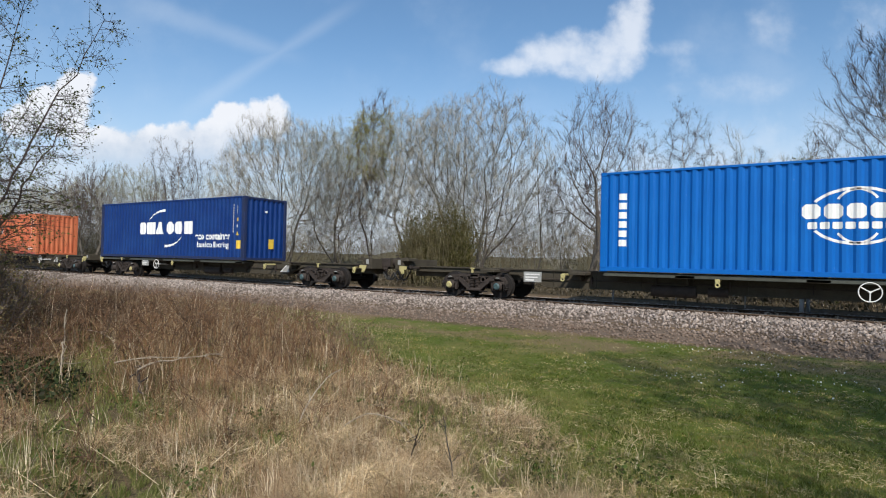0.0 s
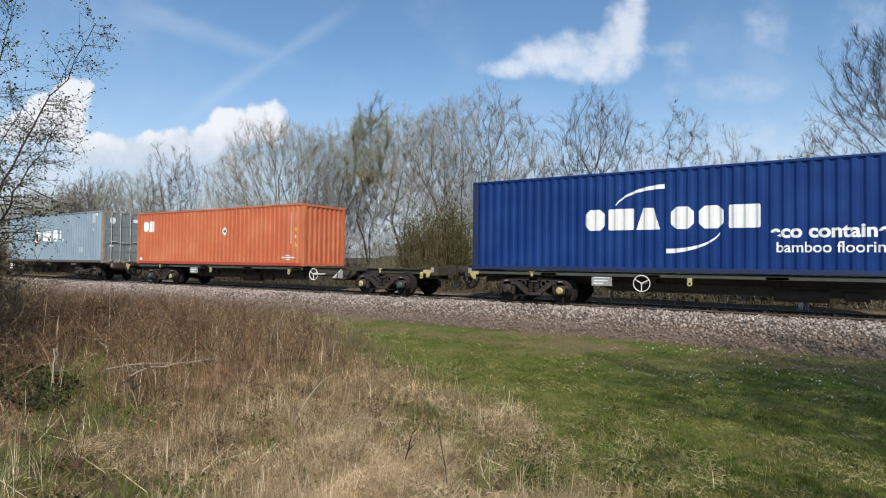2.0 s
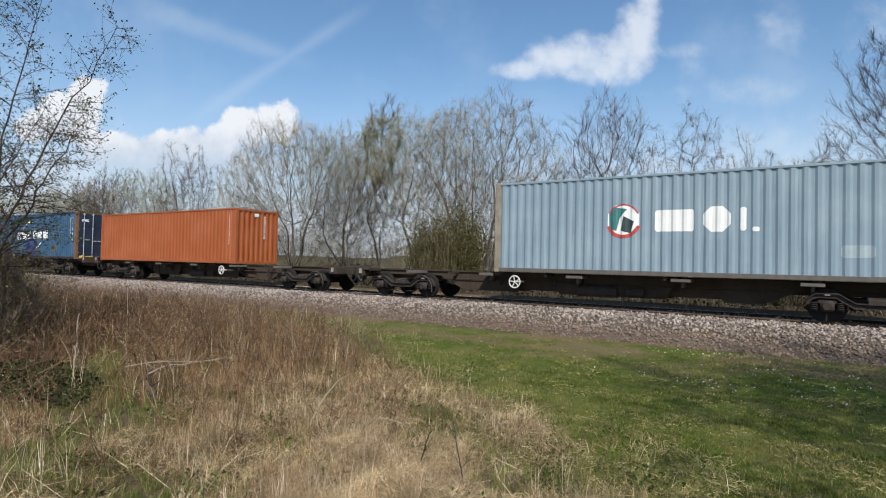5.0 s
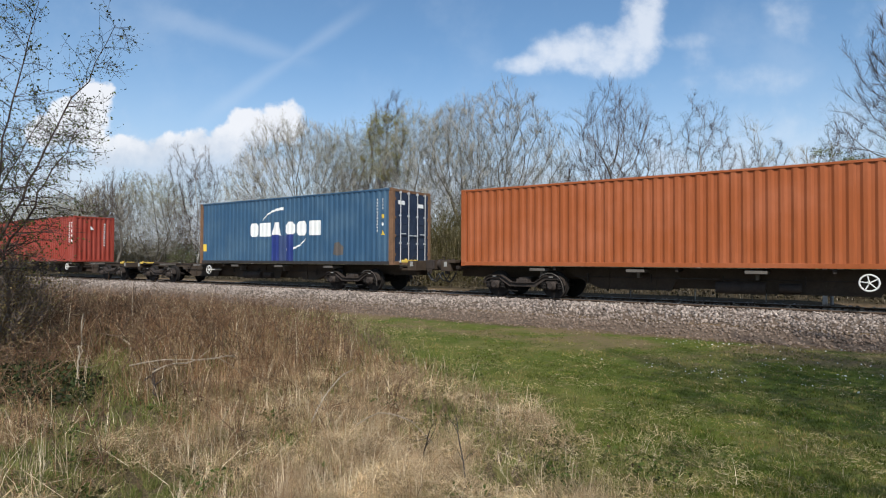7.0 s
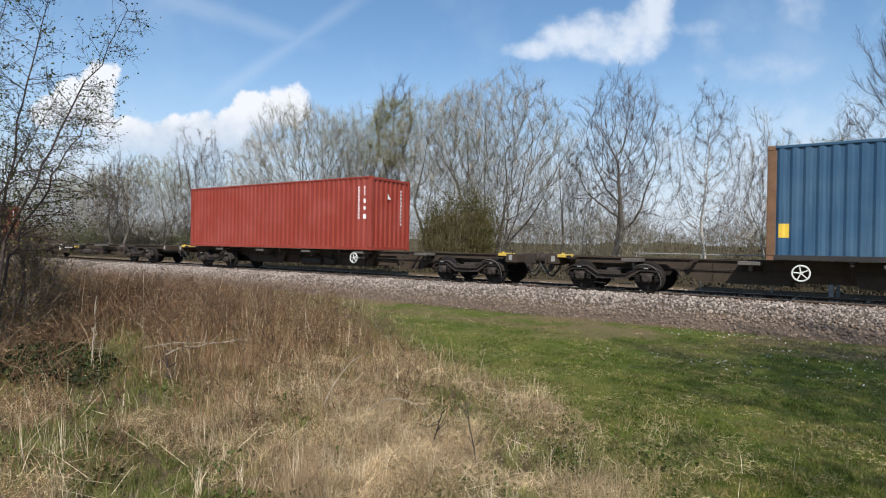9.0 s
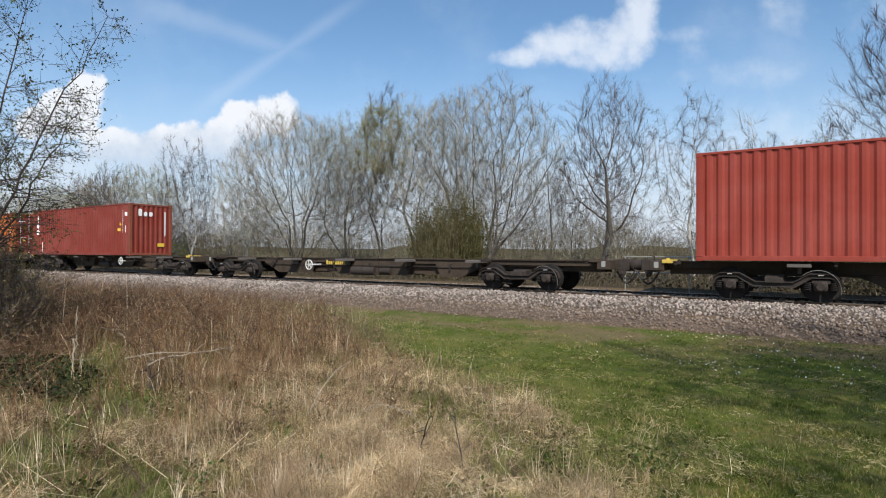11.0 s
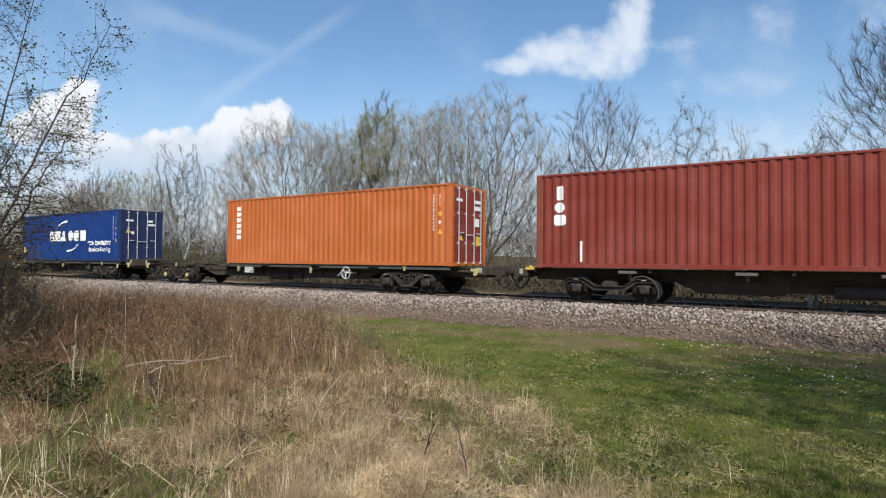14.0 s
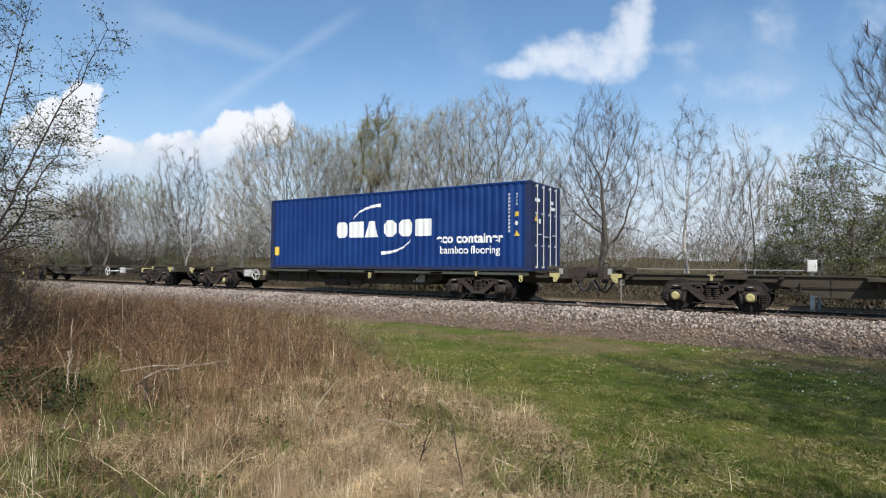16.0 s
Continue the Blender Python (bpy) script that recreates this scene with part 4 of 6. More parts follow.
def bogie_meshes(kind):
    """Meshes of one bogie, its middle at the origin on the rail."""
    out = {}
    half = 0.91 if kind == "cast" else 1.0
    for s in (-1, 1):
        y0, y1 = s * 0.92, s * 1.04
        ya, yb = sorted((y0, y1))
        fr = Shape()
        if kind == "cast":
            # cast side frame: arched top member, V of struts, spring pocket, horn guides
            fr.slab([(-half - .30, .56), (-half - .20, .70), (-.48, .79), (.48, .79), (half + .20, .70), (half + .30, .56), (half + .20, .55), (half + .10, .62), (.46, .70), (-.46, .70), (-half - .10, .62), (-half - .20, .55)], ya, yb)
            for e in (-1, 1):
                fr.slab([(e * (half - .16), .66), (e * (half - .34), .69), (e * .14, .38), (e * .20, .28), (e * .30, .30)][::e], ya, yb)
                fr.slab([(e * (half + .30), .57), (e * (half + .34), .40), (e * (half + .26), .24), (e * (half + .19), .26), (e * (half + .20), .56)][::e], ya, yb)
                fr.slab([(e * (half - .30), .64), (e * (half - .22), .24), (e * (half - .16), .26), (e * (half - .18), .62)][::e], ya, yb)
                fr.ring((e * .34, s * 1.03, .60), .085, .025, 14, 5)
                fr.box(*sorted((e * (half - .14), e * (half - .30))), *sorted((s * 1.02, s * 1.09)), .55, .64, .015)
            fr.box(-.26, .26, *sorted((s * .90, s * 1.08)), .22, .31, .02).box(-.16, .16, ya, yb, .62, .78, .02)
            for x in (-.10, .10):
                for k in range(6):
                    fr.tube((x, s * 1.0, .32 + k * .05), (x, s * 1.0, .345 + k * .05), .075, 10)
        else:
            # pressed frame: a flanged bar dipping between the axleboxes
            top = [(-half - .44, .44), (-half - .38, .60), (-half - .24, .70), (-half + .22, .71), (-.42, .49), (.42, .49), (half - .22, .71), (half + .24, .70), (half + .38, .60), (half + .44, .44)]
            low = [(-half - .36, .42), (-half - .31, .56), (-half - .20, .61), (-half + .17, .61), (-.46, .37), (.46, .37), (half - .17, .61), (half + .20, .61), (half + .31, .56), (half + .36, .42)]
            for k in range(len(top) - 1):
                p, q, r, t = top[k], top[k + 1], low[k + 1], low[k]
                fr.slab([t, r, q, p], ya, yb)
                for m, n in ((p, q), (t, r)):
                    fr.slab([(m[0], m[1] - .012), (n[0], n[1] - .012), (n[0], n[1] + .012), (m[0], m[1] + .012)], *sorted((s * .92, s * 1.10)))
            fr.box(-.20, .20, *sorted((s * .90, s * 1.12)), .46, .60, .015)
        out["side_frame", s] = fr.mesh("side_frame", M["bogie"])
        z0_, dz = (.25, .055) if kind == "cast" else (.27, .05)
        q = np.linspace(0, 6.28319 * 4.5, 55)
        sp = coil([(.066 * math.cos(t), s * 1.03 + .066 * math.sin(t), z0_ + .02 + t / 6.28319 * dz) for t in q], .017)
        pts = [(half - .05 + .47 * math.sin(q), s * 1.13, .30 + .50 * math.cos(q)) for q in np.linspace(-.75, 1.75, 12)]
        out["guard_pipe", s] = Shape().path(pts, .011).mesh("guard_pipe", M["bracket"], True)
        out["spring", s] = sp.mesh("spring", M["wheel"], True)
        out["axlebox", s] = Shape().box(-.15, .15, *sorted((s * 1.0, s * 1.12)), .27, .53, .05).box(-.20, .20, *sorted((s * .98, s * 1.06)), .46, .56, .02).tube((0, s * 1.11, .40), (0, s * 1.17, .40), .115, 14, .09).mesh("axlebox", M["bogie"], True)
        out["cap", s] = Shape().tube((0, s * 1.16, .40), (0, s * 1.20, .40), .115, 14, .075).mesh("axle_cap", M["cream"], True)
        out["cap_blue", s] = Shape().tube((0, s * 1.16, .40), (0, s * 1.20, .40), .115, 14, .075).mesh("axle_cap", M["blue_cap"], True)
        out["lug", s] = Shape().box(-.06, .06, *sorted((s * 1.06, s * 1.13)), .60, .628, .008).mesh("top_lug", M["plate"])
    ws = Shape().tube((0, -.95, 0), (0, .95, 0), .075, 10)
    for s in (-1, 1):
        ws.tube((0, s * .685, 0), (0, s * .71, 0), .445, 28).tube((0, s * .71, 0), (0, s * .82, 0), .42, 28, .415)
        ws.tube((0, s * .82, 0), (0, s * .84, 0), .13, 14)
        for k in range(6):
            ws.tube((.27 * math.cos(k * 1.047), s * .82, .27 * math.sin(k * 1.047)), (.27 * math.cos(k * 1.047), s * .828, .27 * math.sin(k * 1.047)), .035, 8)
    out["wheelset"] = ws.mesh("wheelset", M["wheel"], True)
    out["bolster"] = Shape().box(-.22, .22, -.92, .92, .38, .66, .03).box(-half, half, -.50, -.40, .44, .58).box(-half, half, .40, .50, .44, .58).mesh("bogie", M["bogie"])
    br = Shape()
    for x in (-1, 1):
        br.box(x * half - x * .52 - .05, x * half - x * .52 + .05, -.85, .85, .30, .40).tube((x * half * .55, -1.0, .22), (x * half * .2, -1.0, .20), .02, 6)
    out["brake_beam"] = br.mesh("brake_beam", M["wheel"])
    return out, half


BOGIES = {k: bogie_meshes(k) for k in ("cast", "pressed")}


def add_bogie(root, kind, x, caps):
    ms, half = BOGIES[kind]
    b = part("bogie", ms["bolster"], None, root, "dark oily four-wheel bogie", at=pose(x, 0, 0))
    part("brake_beam", ms["brake_beam"], None, b)
    for k, xa in enumerate((-half, half)):
        WHEELS.append((part("wheelset", ms["wheelset"], None, b, at=pose(xa, 0, AXLE_Z)), xa))
        for s in (-1, 1):
            part("axlebox", ms["axlebox", s], None, b, at=pose(xa, 0, 0))
            part("lug", ms["lug", s], None, b, at=pose(xa, 0, .06))
            if caps[k:k + 1].strip():
                part("axle_cap", ms["cap" if caps[k] == "y" else "cap_blue", s], None, b, {"y": "faded yellow axle cap", "b": "blue axle cap"}[caps[k]], at=pose(xa, 0, 0))
    for s in (-1, 1):
        part("side_frame", ms["side_frame", s], None, b)
        for xa in ((-half - .30, half + .30) if kind == "cast" else (-half - .27, -half + .27, half - .27, half + .27)):
            part("spring", ms["spring", s], None, b, at=pose(xa, 0, 0))
    if kind == "pressed":
        for s in (-1, 1):
            part("guard_pipe", ms["guard_pipe", s], None, b, "light curved pipe")


def girder(x0, x1, b0, b1, deep, s, half_w, holes=()):
    """Fish-bellied side girder: shallow over the bogies, deep between them, cut away at holes."""
    a, b = b0 + 1.45, b1 - 1.45
    ya, yb = sorted((s * (half_w - .02), s * half_w))
    web = Shape()
    web.slab([(x0, .80), (a, .80), (b, .80), (x1, .80), (x1, .985), (x0, .985)], ya, yb)
    # belly plates between the cut-outs
    cuts = [a + .95] + [c for h in sorted(holes) for c in (h - .75, h + .75)] + [b - .95]
    web.slab([(a, .80), (a + .95, deep), (a + .95, .80)], ya, yb)
    web.slab([(b, .80), (b - .95, .80), (b - .95, deep)], ya, yb)
    for k in range(0, len(cuts), 2):
        p, q = cuts[k], cuts[k + 1]
        l, r = (0 if k == 0 else -.22), (0 if k + 2 == len(cuts) else .22)
        web.slab([(p, .80), (p + l * 0, deep), (q, deep), (q, .80)], ya, yb)
        for e, sg in ((p, -1), (q, 1)):
            if e not in (cuts[0], cuts[-1]):
                web.slab([(e, deep), (e + sg * .22, .80), (e, .80)], ya, yb)
    f0, f1 = sorted((s * (half_w - .10), s * (half_w + .06)))
    web.box(x0, x1, f0, f1, .955, .985)
    for k in range(0, len(cuts), 2):
        web.box(cuts[k], cuts[k + 1], f0, f1, deep - .02, deep)
    for p, q in (((a, .80), (a + .95, deep)), ((b, .80), (b - .95, deep))):
        web.add([(p[0], f0, p[1]), (p[0], f1, p[1]), (q[0], f1, q[1]), (q[0], f0, q[1]), (p[0], f0, p[1] - .02), (p[0], f1, p[1] - .02), (q[0], f1, q[1] - .02), (q[0], f0, q[1] - .02)],
                [(0, 1, 2, 3), (7, 6, 5, 4), (0, 4, 5, 1), (1, 5, 6, 2), (2, 6, 7, 3), (3, 7, 4, 0)])
    for x in np.arange(a + 1.2, b - 1.0, 1.37):
        if all(abs(x - h) > 1.0 for h in holes):
            web.box(x, x + .014, *sorted((s * half_w, s * (half_w + .03))), deep, .955)
    return web


def wagon(label, kind, right, left, br, bl, wheel_at, panel_at=None, triangle_at=None, caps=("", ""), word_at=None, eyes=(), yellow_ends=False, load=None, raised=(0.0, 0.0)):
    """A container flat. All places along it are counted in the train's own measure."""
    c = (right + left) / 2
    root = thing("container_wagon", label, "wagon", group="wagons of the train")
    x0, x1, b0, b1 = left - c, right - c, bl - c, br - c
    paint = M["frame_olive" if kind == "cast" else "frame_brown"]
    deep, hw = (.46, .56) if kind == "cast" else (.36, .52)
    holes = () if kind == "cast" else (b1 - 4.1, b0 + 5.2)
    i0, i1 = x0 + .95, x1 - .95
    for s in (-1, 1):
        part("side_girder", girder(i0, i1, b0, b1, deep, s, hw, holes), paint, root)
    mid = Shape()
    for x in np.linspace(i0 + .1, i1 - .1, 15):
        mid.box(x - .05, x + .05, -hw + .03, hw - .03, .84, .95)
    mid.box(i0, i1, -.32, .32, .62, .90).box(b0 + 2.2, b1 - 2.2, -.30, .30, deep + .05, .62).box(b0 - .5, b0 + .5, -hw + .03, hw - .03, .76, .95).box(b1 - .5, b1 + .5, -hw + .03, hw - .03, .76, .95)
    part("centre_sill", mid, paint, root)
    if load is not None and kind == "cast":
        a, b = load - c, load - c + LEN
        for s in (-1, 1):
            part("side_rail", Shape().box(a + .1, b - .1, *sorted((s * 1.10, s * 1.16)), .87, .975, .008), M["rail_green"], root, "grey-green side rail under the container")
    for a, b in ((i0, b0 + 1.0), (b1 - 1.0, i1)):
        part("deck_plate", Shape().box(a, b, -hw + .03, hw - .03, .955, .975), paint, root)
    for e, xe in ((-1, x0), (1, x1)):
        up = raised[(e + 1) // 2]
        hs = Shape().box(min(xe - e * .95, xe - e * .55), max(xe - e * .95, xe - e * .55), -1.12, 1.12, .72 + up * .5, 1.0 + up, .015)
        hs.box(min(xe - e * .56, xe - e * .30), max(xe - e * .56, xe - e * .30), -.34, .34, .66 + up, 1.04 + up, .02)
        part("headstock", hs, paint, root)
        bar = Shape().tube((xe - e * .35, 0, .86 + up), (xe - e * .0, 0, .86 + up), .17, 14).tube((xe - e * .2, 0, .86 + up), (xe - e * .14, 0, .86 + up), .21, 14)
        part("drawbar", bar, M["bogie"], root, "thick drawbar between wagons", smooth=True)
        hose = [(xe - e * (.5 - t * .05), -.45, .72 - .28 * math.sin(t * .314)) for t in range(0, 11)]
        part("brake_hose", Shape().path(hose, .025), M["black"], root, "black hanging brake hose", smooth=True)
        low = [(xe - e * (.62 - t * .062), -.22, .66 + up * .6 - .36 * math.sin(t * .314)) for t in range(0, 11)]
        part("brake_hose", Shape().path(low, .03), M["black"], root, "black hanging brake hose", smooth=True)
        gear = Shape().box(min(xe - e * .60, xe - e * .18), max(xe - e * .60, xe - e * .18), -.50, -.42, .70 + up, 1.02 + up, .012)
        gear.slab([(xe - e * .52, .70 + up), (xe - e * .26, .70 + up), (xe - e * .32, .52 + up), (xe - e * .44, .52 + up)][::e], -.49, -.43)
        gear.tube((xe - e * .38, -.56, .62 + up), (xe - e * .38, -.38, .62 + up), .035, 8)
        part("coupler_bracket", gear, M["bogie"], root, "dark coupler bracket with a pin")
        part("release_lever", Shape().path([(xe - e * .70, -1.10, 1.0 + up), (xe - e * .70, -1.10, 1.12 + up), (xe - e * .58, -1.10, 1.14 + up)], .016), M["bogie"], root, smooth=True)
        part("white_tag", Shape().box(xe - e * .75 - .06, xe - e * .75 + .06, -1.135, -1.12, .80 + up, .97 + up), M["plate"], root, "small pale plate")
        part("end_fitting", Shape().box(xe - e * 1.05 - .14, xe - e * 1.05 + .14, -1.17, -hw, .93 + up, 1.03 + up, .01).tube((xe - e * 1.05, -1.07, 1.03 + up), (xe - e * 1.05, -1.07, 1.075 + up), .05, 8), M["yellow"] if yellow_ends and kind != "cast" else paint, root)
        if kind == "cast":
            xk = xe - e * .95
            hook = [(xk + dx * e, z) for dx, z in ((-.16, .97), (.16, .97), (.16, .86), (.06, .70), (-.05, .70), (-.04, .84), (-.16, .86))]
            part("tow_bracket", Shape().slab(hook[::-e], -1.17, -1.14).ring((xk + .03 * e, -1.175, .76), .035, .012, 12, 5), M["cream"], root, "faded yellow tow bracket")
    for k, x in enumerate((b0, b1)):
        add_bogie(root, kind, x, caps[1 - k])
    if kind == "cast":
        for x in (b0, b1):
            part("deck_lug", Shape().box(x - .035, x + .035, -1.18, -1.13, .82, .99, .01).box(x - .09, x + .09, -1.18, -1.12, .95, .985, .01), M["cream"], root, "faded yellow deck lug")
    # guards, pipes and brackets on the near side
    pipe = Shape().tube((b0 + 1.5, -hw - .05, .70), (b1 - 1.5, -hw - .05, .70), .018, 6)
    for x in np.arange(b0 + 2, b1 - 1.5, 1.9):
        pipe.box(x - .015, x + .015, -hw - .10, -hw, .56, .80)
    part("brake_pipe", pipe, M["bogie"], root, smooth=True)
    part("air_reservoir", Shape().tube((-.9, -.55, .48), (.3, -.55, .48), .17, 14), M["bogie"], root, "dark air reservoir under the frame", smooth=True)
    part("brake_cylinder", Shape().tube((.6, -.6, .5), (1.1, -.6, .5), .12, 12), M["bogie"], root, smooth=True)
    for n, x in enumerate(eyes):
        xx = x - c
        part("lashing_eye", Shape().ring((xx, -1.15, .72), .05, .022, 14, 6).box(xx - .06, xx + .06, -1.17, -1.08, .77, .88, .01).box(xx - .03, xx + .03, -1.10, -hw, .84, .90), M["cream"], root, "cream-painted tow eye", smooth=True)
    xw = wheel_at - c
    wr = .19 if kind == "pressed" else .225
    hwl = Shape().ring((xw, -1.22, .70), wr, .02 if kind == "pressed" else .014, 28, 6)
    for k in range(5 if kind == "pressed" else 3):
        a = 6.28319 * k / (5 if kind == "pressed" else 3) + .5
        hwl.tube((xw, -1.22, .70), (xw + wr * math.cos(a), -1.22, .70 + wr * math.sin(a)), .016, 6)
    hwl.tube((xw, -1.25, .70), (xw, -hw, .70), .03, 8)
    part("hand_wheel", hwl, M["white"], root, "white spoked brake hand wheel", smooth=True)
    if panel_at is not None:
        p = panel_at - c
        pn = part("data_panel", Shape().box(p - .30, p + .30, -1.13, -1.11, .60, .92).box(p - .03, p + .03, -1.11, -hw, .80, .86), M["plate"], root, "grey data panel")
        part("panel_print", Shape().box(p - .24, p + .24, -1.136, -1.13, .82, .86).box(p - .24, p + .18, -1.136, -1.13, .73, .77).box(p - .24, p + .05, -1.136, -1.13, .64, .69), M["white"], pn, "white unreadable print")
    if triangle_at is not None:
        p = triangle_at - c
        part("triangle_mark", Shape().slab([(p - .36, .55), (p + .12, .55), (p + .12, 1.0 - .12)], -hw - .075, -hw - .06), M["plate"], root, "pale triangular panel")
        part("diagonal_mark", Shape().slab([(p - .42, .56), (p - .36, .55), (p + .12, .93), (p + .10, .965)], -hw - .082, -hw - .076), M["white"], root, "white diagonal stroke")
    for x in np.arange(b0 + .55, b1 + .2, 3.05):
        for s in (-1, 1):
            part("outrigger", Shape().box(x - .26, x + .26, *sorted((s * 1.16, s * (hw + .02))), .86, .955, .012).slab([(x - .04, .86), (x + .04, .86), (x + .04, .70), (x - .04, .70)], *sorted((s * (hw + .02), s * (hw + .30)))), M["bracket"] if kind == "pressed" else paint, root, "grey container bracket")
    if word_at is not None:
        p = word_at - c
        polys = [rect(p + i * .125, p + i * .125 + .095, .70, .70 + (.19 if i in (0, 5, 8) else .14), .015) for i in range(11)]
        me = bpy.data.meshes.new("brand_block")
        bm = outline(polys)
        bm.to_mesh(me)
        bm.free()
        me.materials.append(M["yellow"])
        ob = new("brand_block", me)
        ob.parent, ob.matrix_basis = root, pose(0, -hw - .062, 0)
        tagged(ob, "orange-yellow brand blocks", kind="stuff")
    # spigots that hold the boxes
    for x in np.linspace(i0 + .3, i1 - .3, 6):
        part("spigot", Shape().box(x - .05, x + .05, -1.16, -1.0, .955, 1.0, .012).box(x - .04, x + .04, -1.14, -hw, .90, .955), M["bogie"], root)
    TRAIN.append((root, c))
    return root


A, B = "grimy olive container flat with cast bogies and low deck", "dark brown fish-bellied container flat with sprung bogies"
E_ = " and a loaded deck"


def build_wagons():
    wagon(A, "cast", 6.9, -13.9, 3.6, -10.06, 0.65, -7.9, None, ("bb", "yb"), eyes=(-6.9, -2.6), load=-5.74, raised=(.22, 0))
    wagon(A, "cast", -13.9, -34.8, -17.2, -31.8, -28.44, -29.6, -19.55, ("bb", " y"), eyes=(-27.2, -20.4, -15.3), yellow_ends=True, load=-33.91, raised=(.08, .22))
    wagon(A, "cast", -34.8, -55.8, -37.86, -51.95, -41.2, -49.2, -40.3, ("yb", "by"), eyes=(-47.9, -42.7, -36.0), yellow_ends=True, load=-53.97, raised=(.06, .08))
    wagon(B, "pressed", -55.8, -76.2, -59.45, -73.5, -68.8)
    wagon(B, "pressed", -76.2, -96.65, -78.86, -92.95, -83.97, raised=(.17, 0))
    wagon(B, "pressed", -96.65, -117.0, -100.47, -114.4, -109.64, yellow_ends=True, raised=(0, .17))
    wagon(B, "pressed", -117.0, -137.8, -119.5, -134.2, -124.68, yellow_ends=True)
    wagon(B, "pressed", -137.8, -158.4, -141.4, -155.8, -150.8, word_at=-150.45)
    wagon(B, "pressed", -158.4, -178.3, -160.95, -174.75, -165.72, yellow_ends=True)
    wagon(A, "cast", -178.3, -199.9, -182.2, -196.43, -185.0, -190.9, -185.6, ("", "yy"), eyes=(-191.6, -187.0), load=-192.34, raised=(.14, 0))
    wagon(A, "cast", -199.9, -220.5, -203.64, -218.0, -214.76, -215.4, -206.2, ("", " y"), eyes=(-214.3, -208.3, -202.0), yellow_ends=True, load=-213.82, raised=(0, .14))
    wagon(A, "cast", -220.5, -241.4, -223.0, -237.5, -227.4, -226.0, None, ("", "y"), eyes=(-224.0,), yellow_ends=True)


build_wagons()


# ---------------------------------------------------------------- plants
def tubes(segs, n=3):
    """Tapered n-sided sticks from rows of two ends and two radii."""
    a = np.asarray(segs, np.float64)
    p, q, r0, r1 = a[:, 0:3], a[:, 3:6], a[:, 6], a[:, 7]
    d = q - p
    d /= np.linalg.norm(d, axis=1)[:, None] + 1e-9
    ref = np.where(np.abs(d[:, 2:3]) > 0.8, [[1.0, 0, 0]], [[0, 0, 1.0]])
    u = np.cross(d, ref)
    u /= np.linalg.norm(u, axis=1)[:, None]
    w = np.cross(d, u)
    ang = np.arange(n) * 2 * np.pi / n
    ring = u[:, None] * np.cos(ang)[None, :, None] + w[:, None] * np.sin(ang)[None, :, None]
    v = np.concatenate([p[:, None] + ring * r0[:, None, None], q[:, None] + ring * r1[:, None, None]], 1)
    k = np.arange(n)
    f = np.stack([k, (k + 1) % n, n + (k + 1) % n, n + k], 1)
    f = (f[None] + (np.arange(len(a)) * 2 * n)[:, None, None]).reshape(-1, 4)
    return v.reshape(-1, 3), f


def leaf_quads(pts, size, rng, flat=0.0):
    """Small leaves at pts: each a folded-looking quad of random turn."""
    pts = np.asarray(pts)
    c = len(pts)
    a = rng.standard_normal((c, 3))
    a[:, 2] *= 1 - flat
    a /= np.linalg.norm(a, axis=1)[:, None]
    b = np.cross(a, rng.standard_normal((c, 3)))
    b /= np.linalg.norm(b, axis=1)[:, None]
    s = (size * rng.uniform(0.6, 1.3, c))[:, None]
    v = np.stack([pts, pts + (a * .5 + b * .32) * s, pts + a * s, pts + (a * .5 - b * .32) * s], 1)
    f = (np.arange(4)[None] + (np.arange(c) * 4)[:, None])
    return v.reshape(-1, 3), f


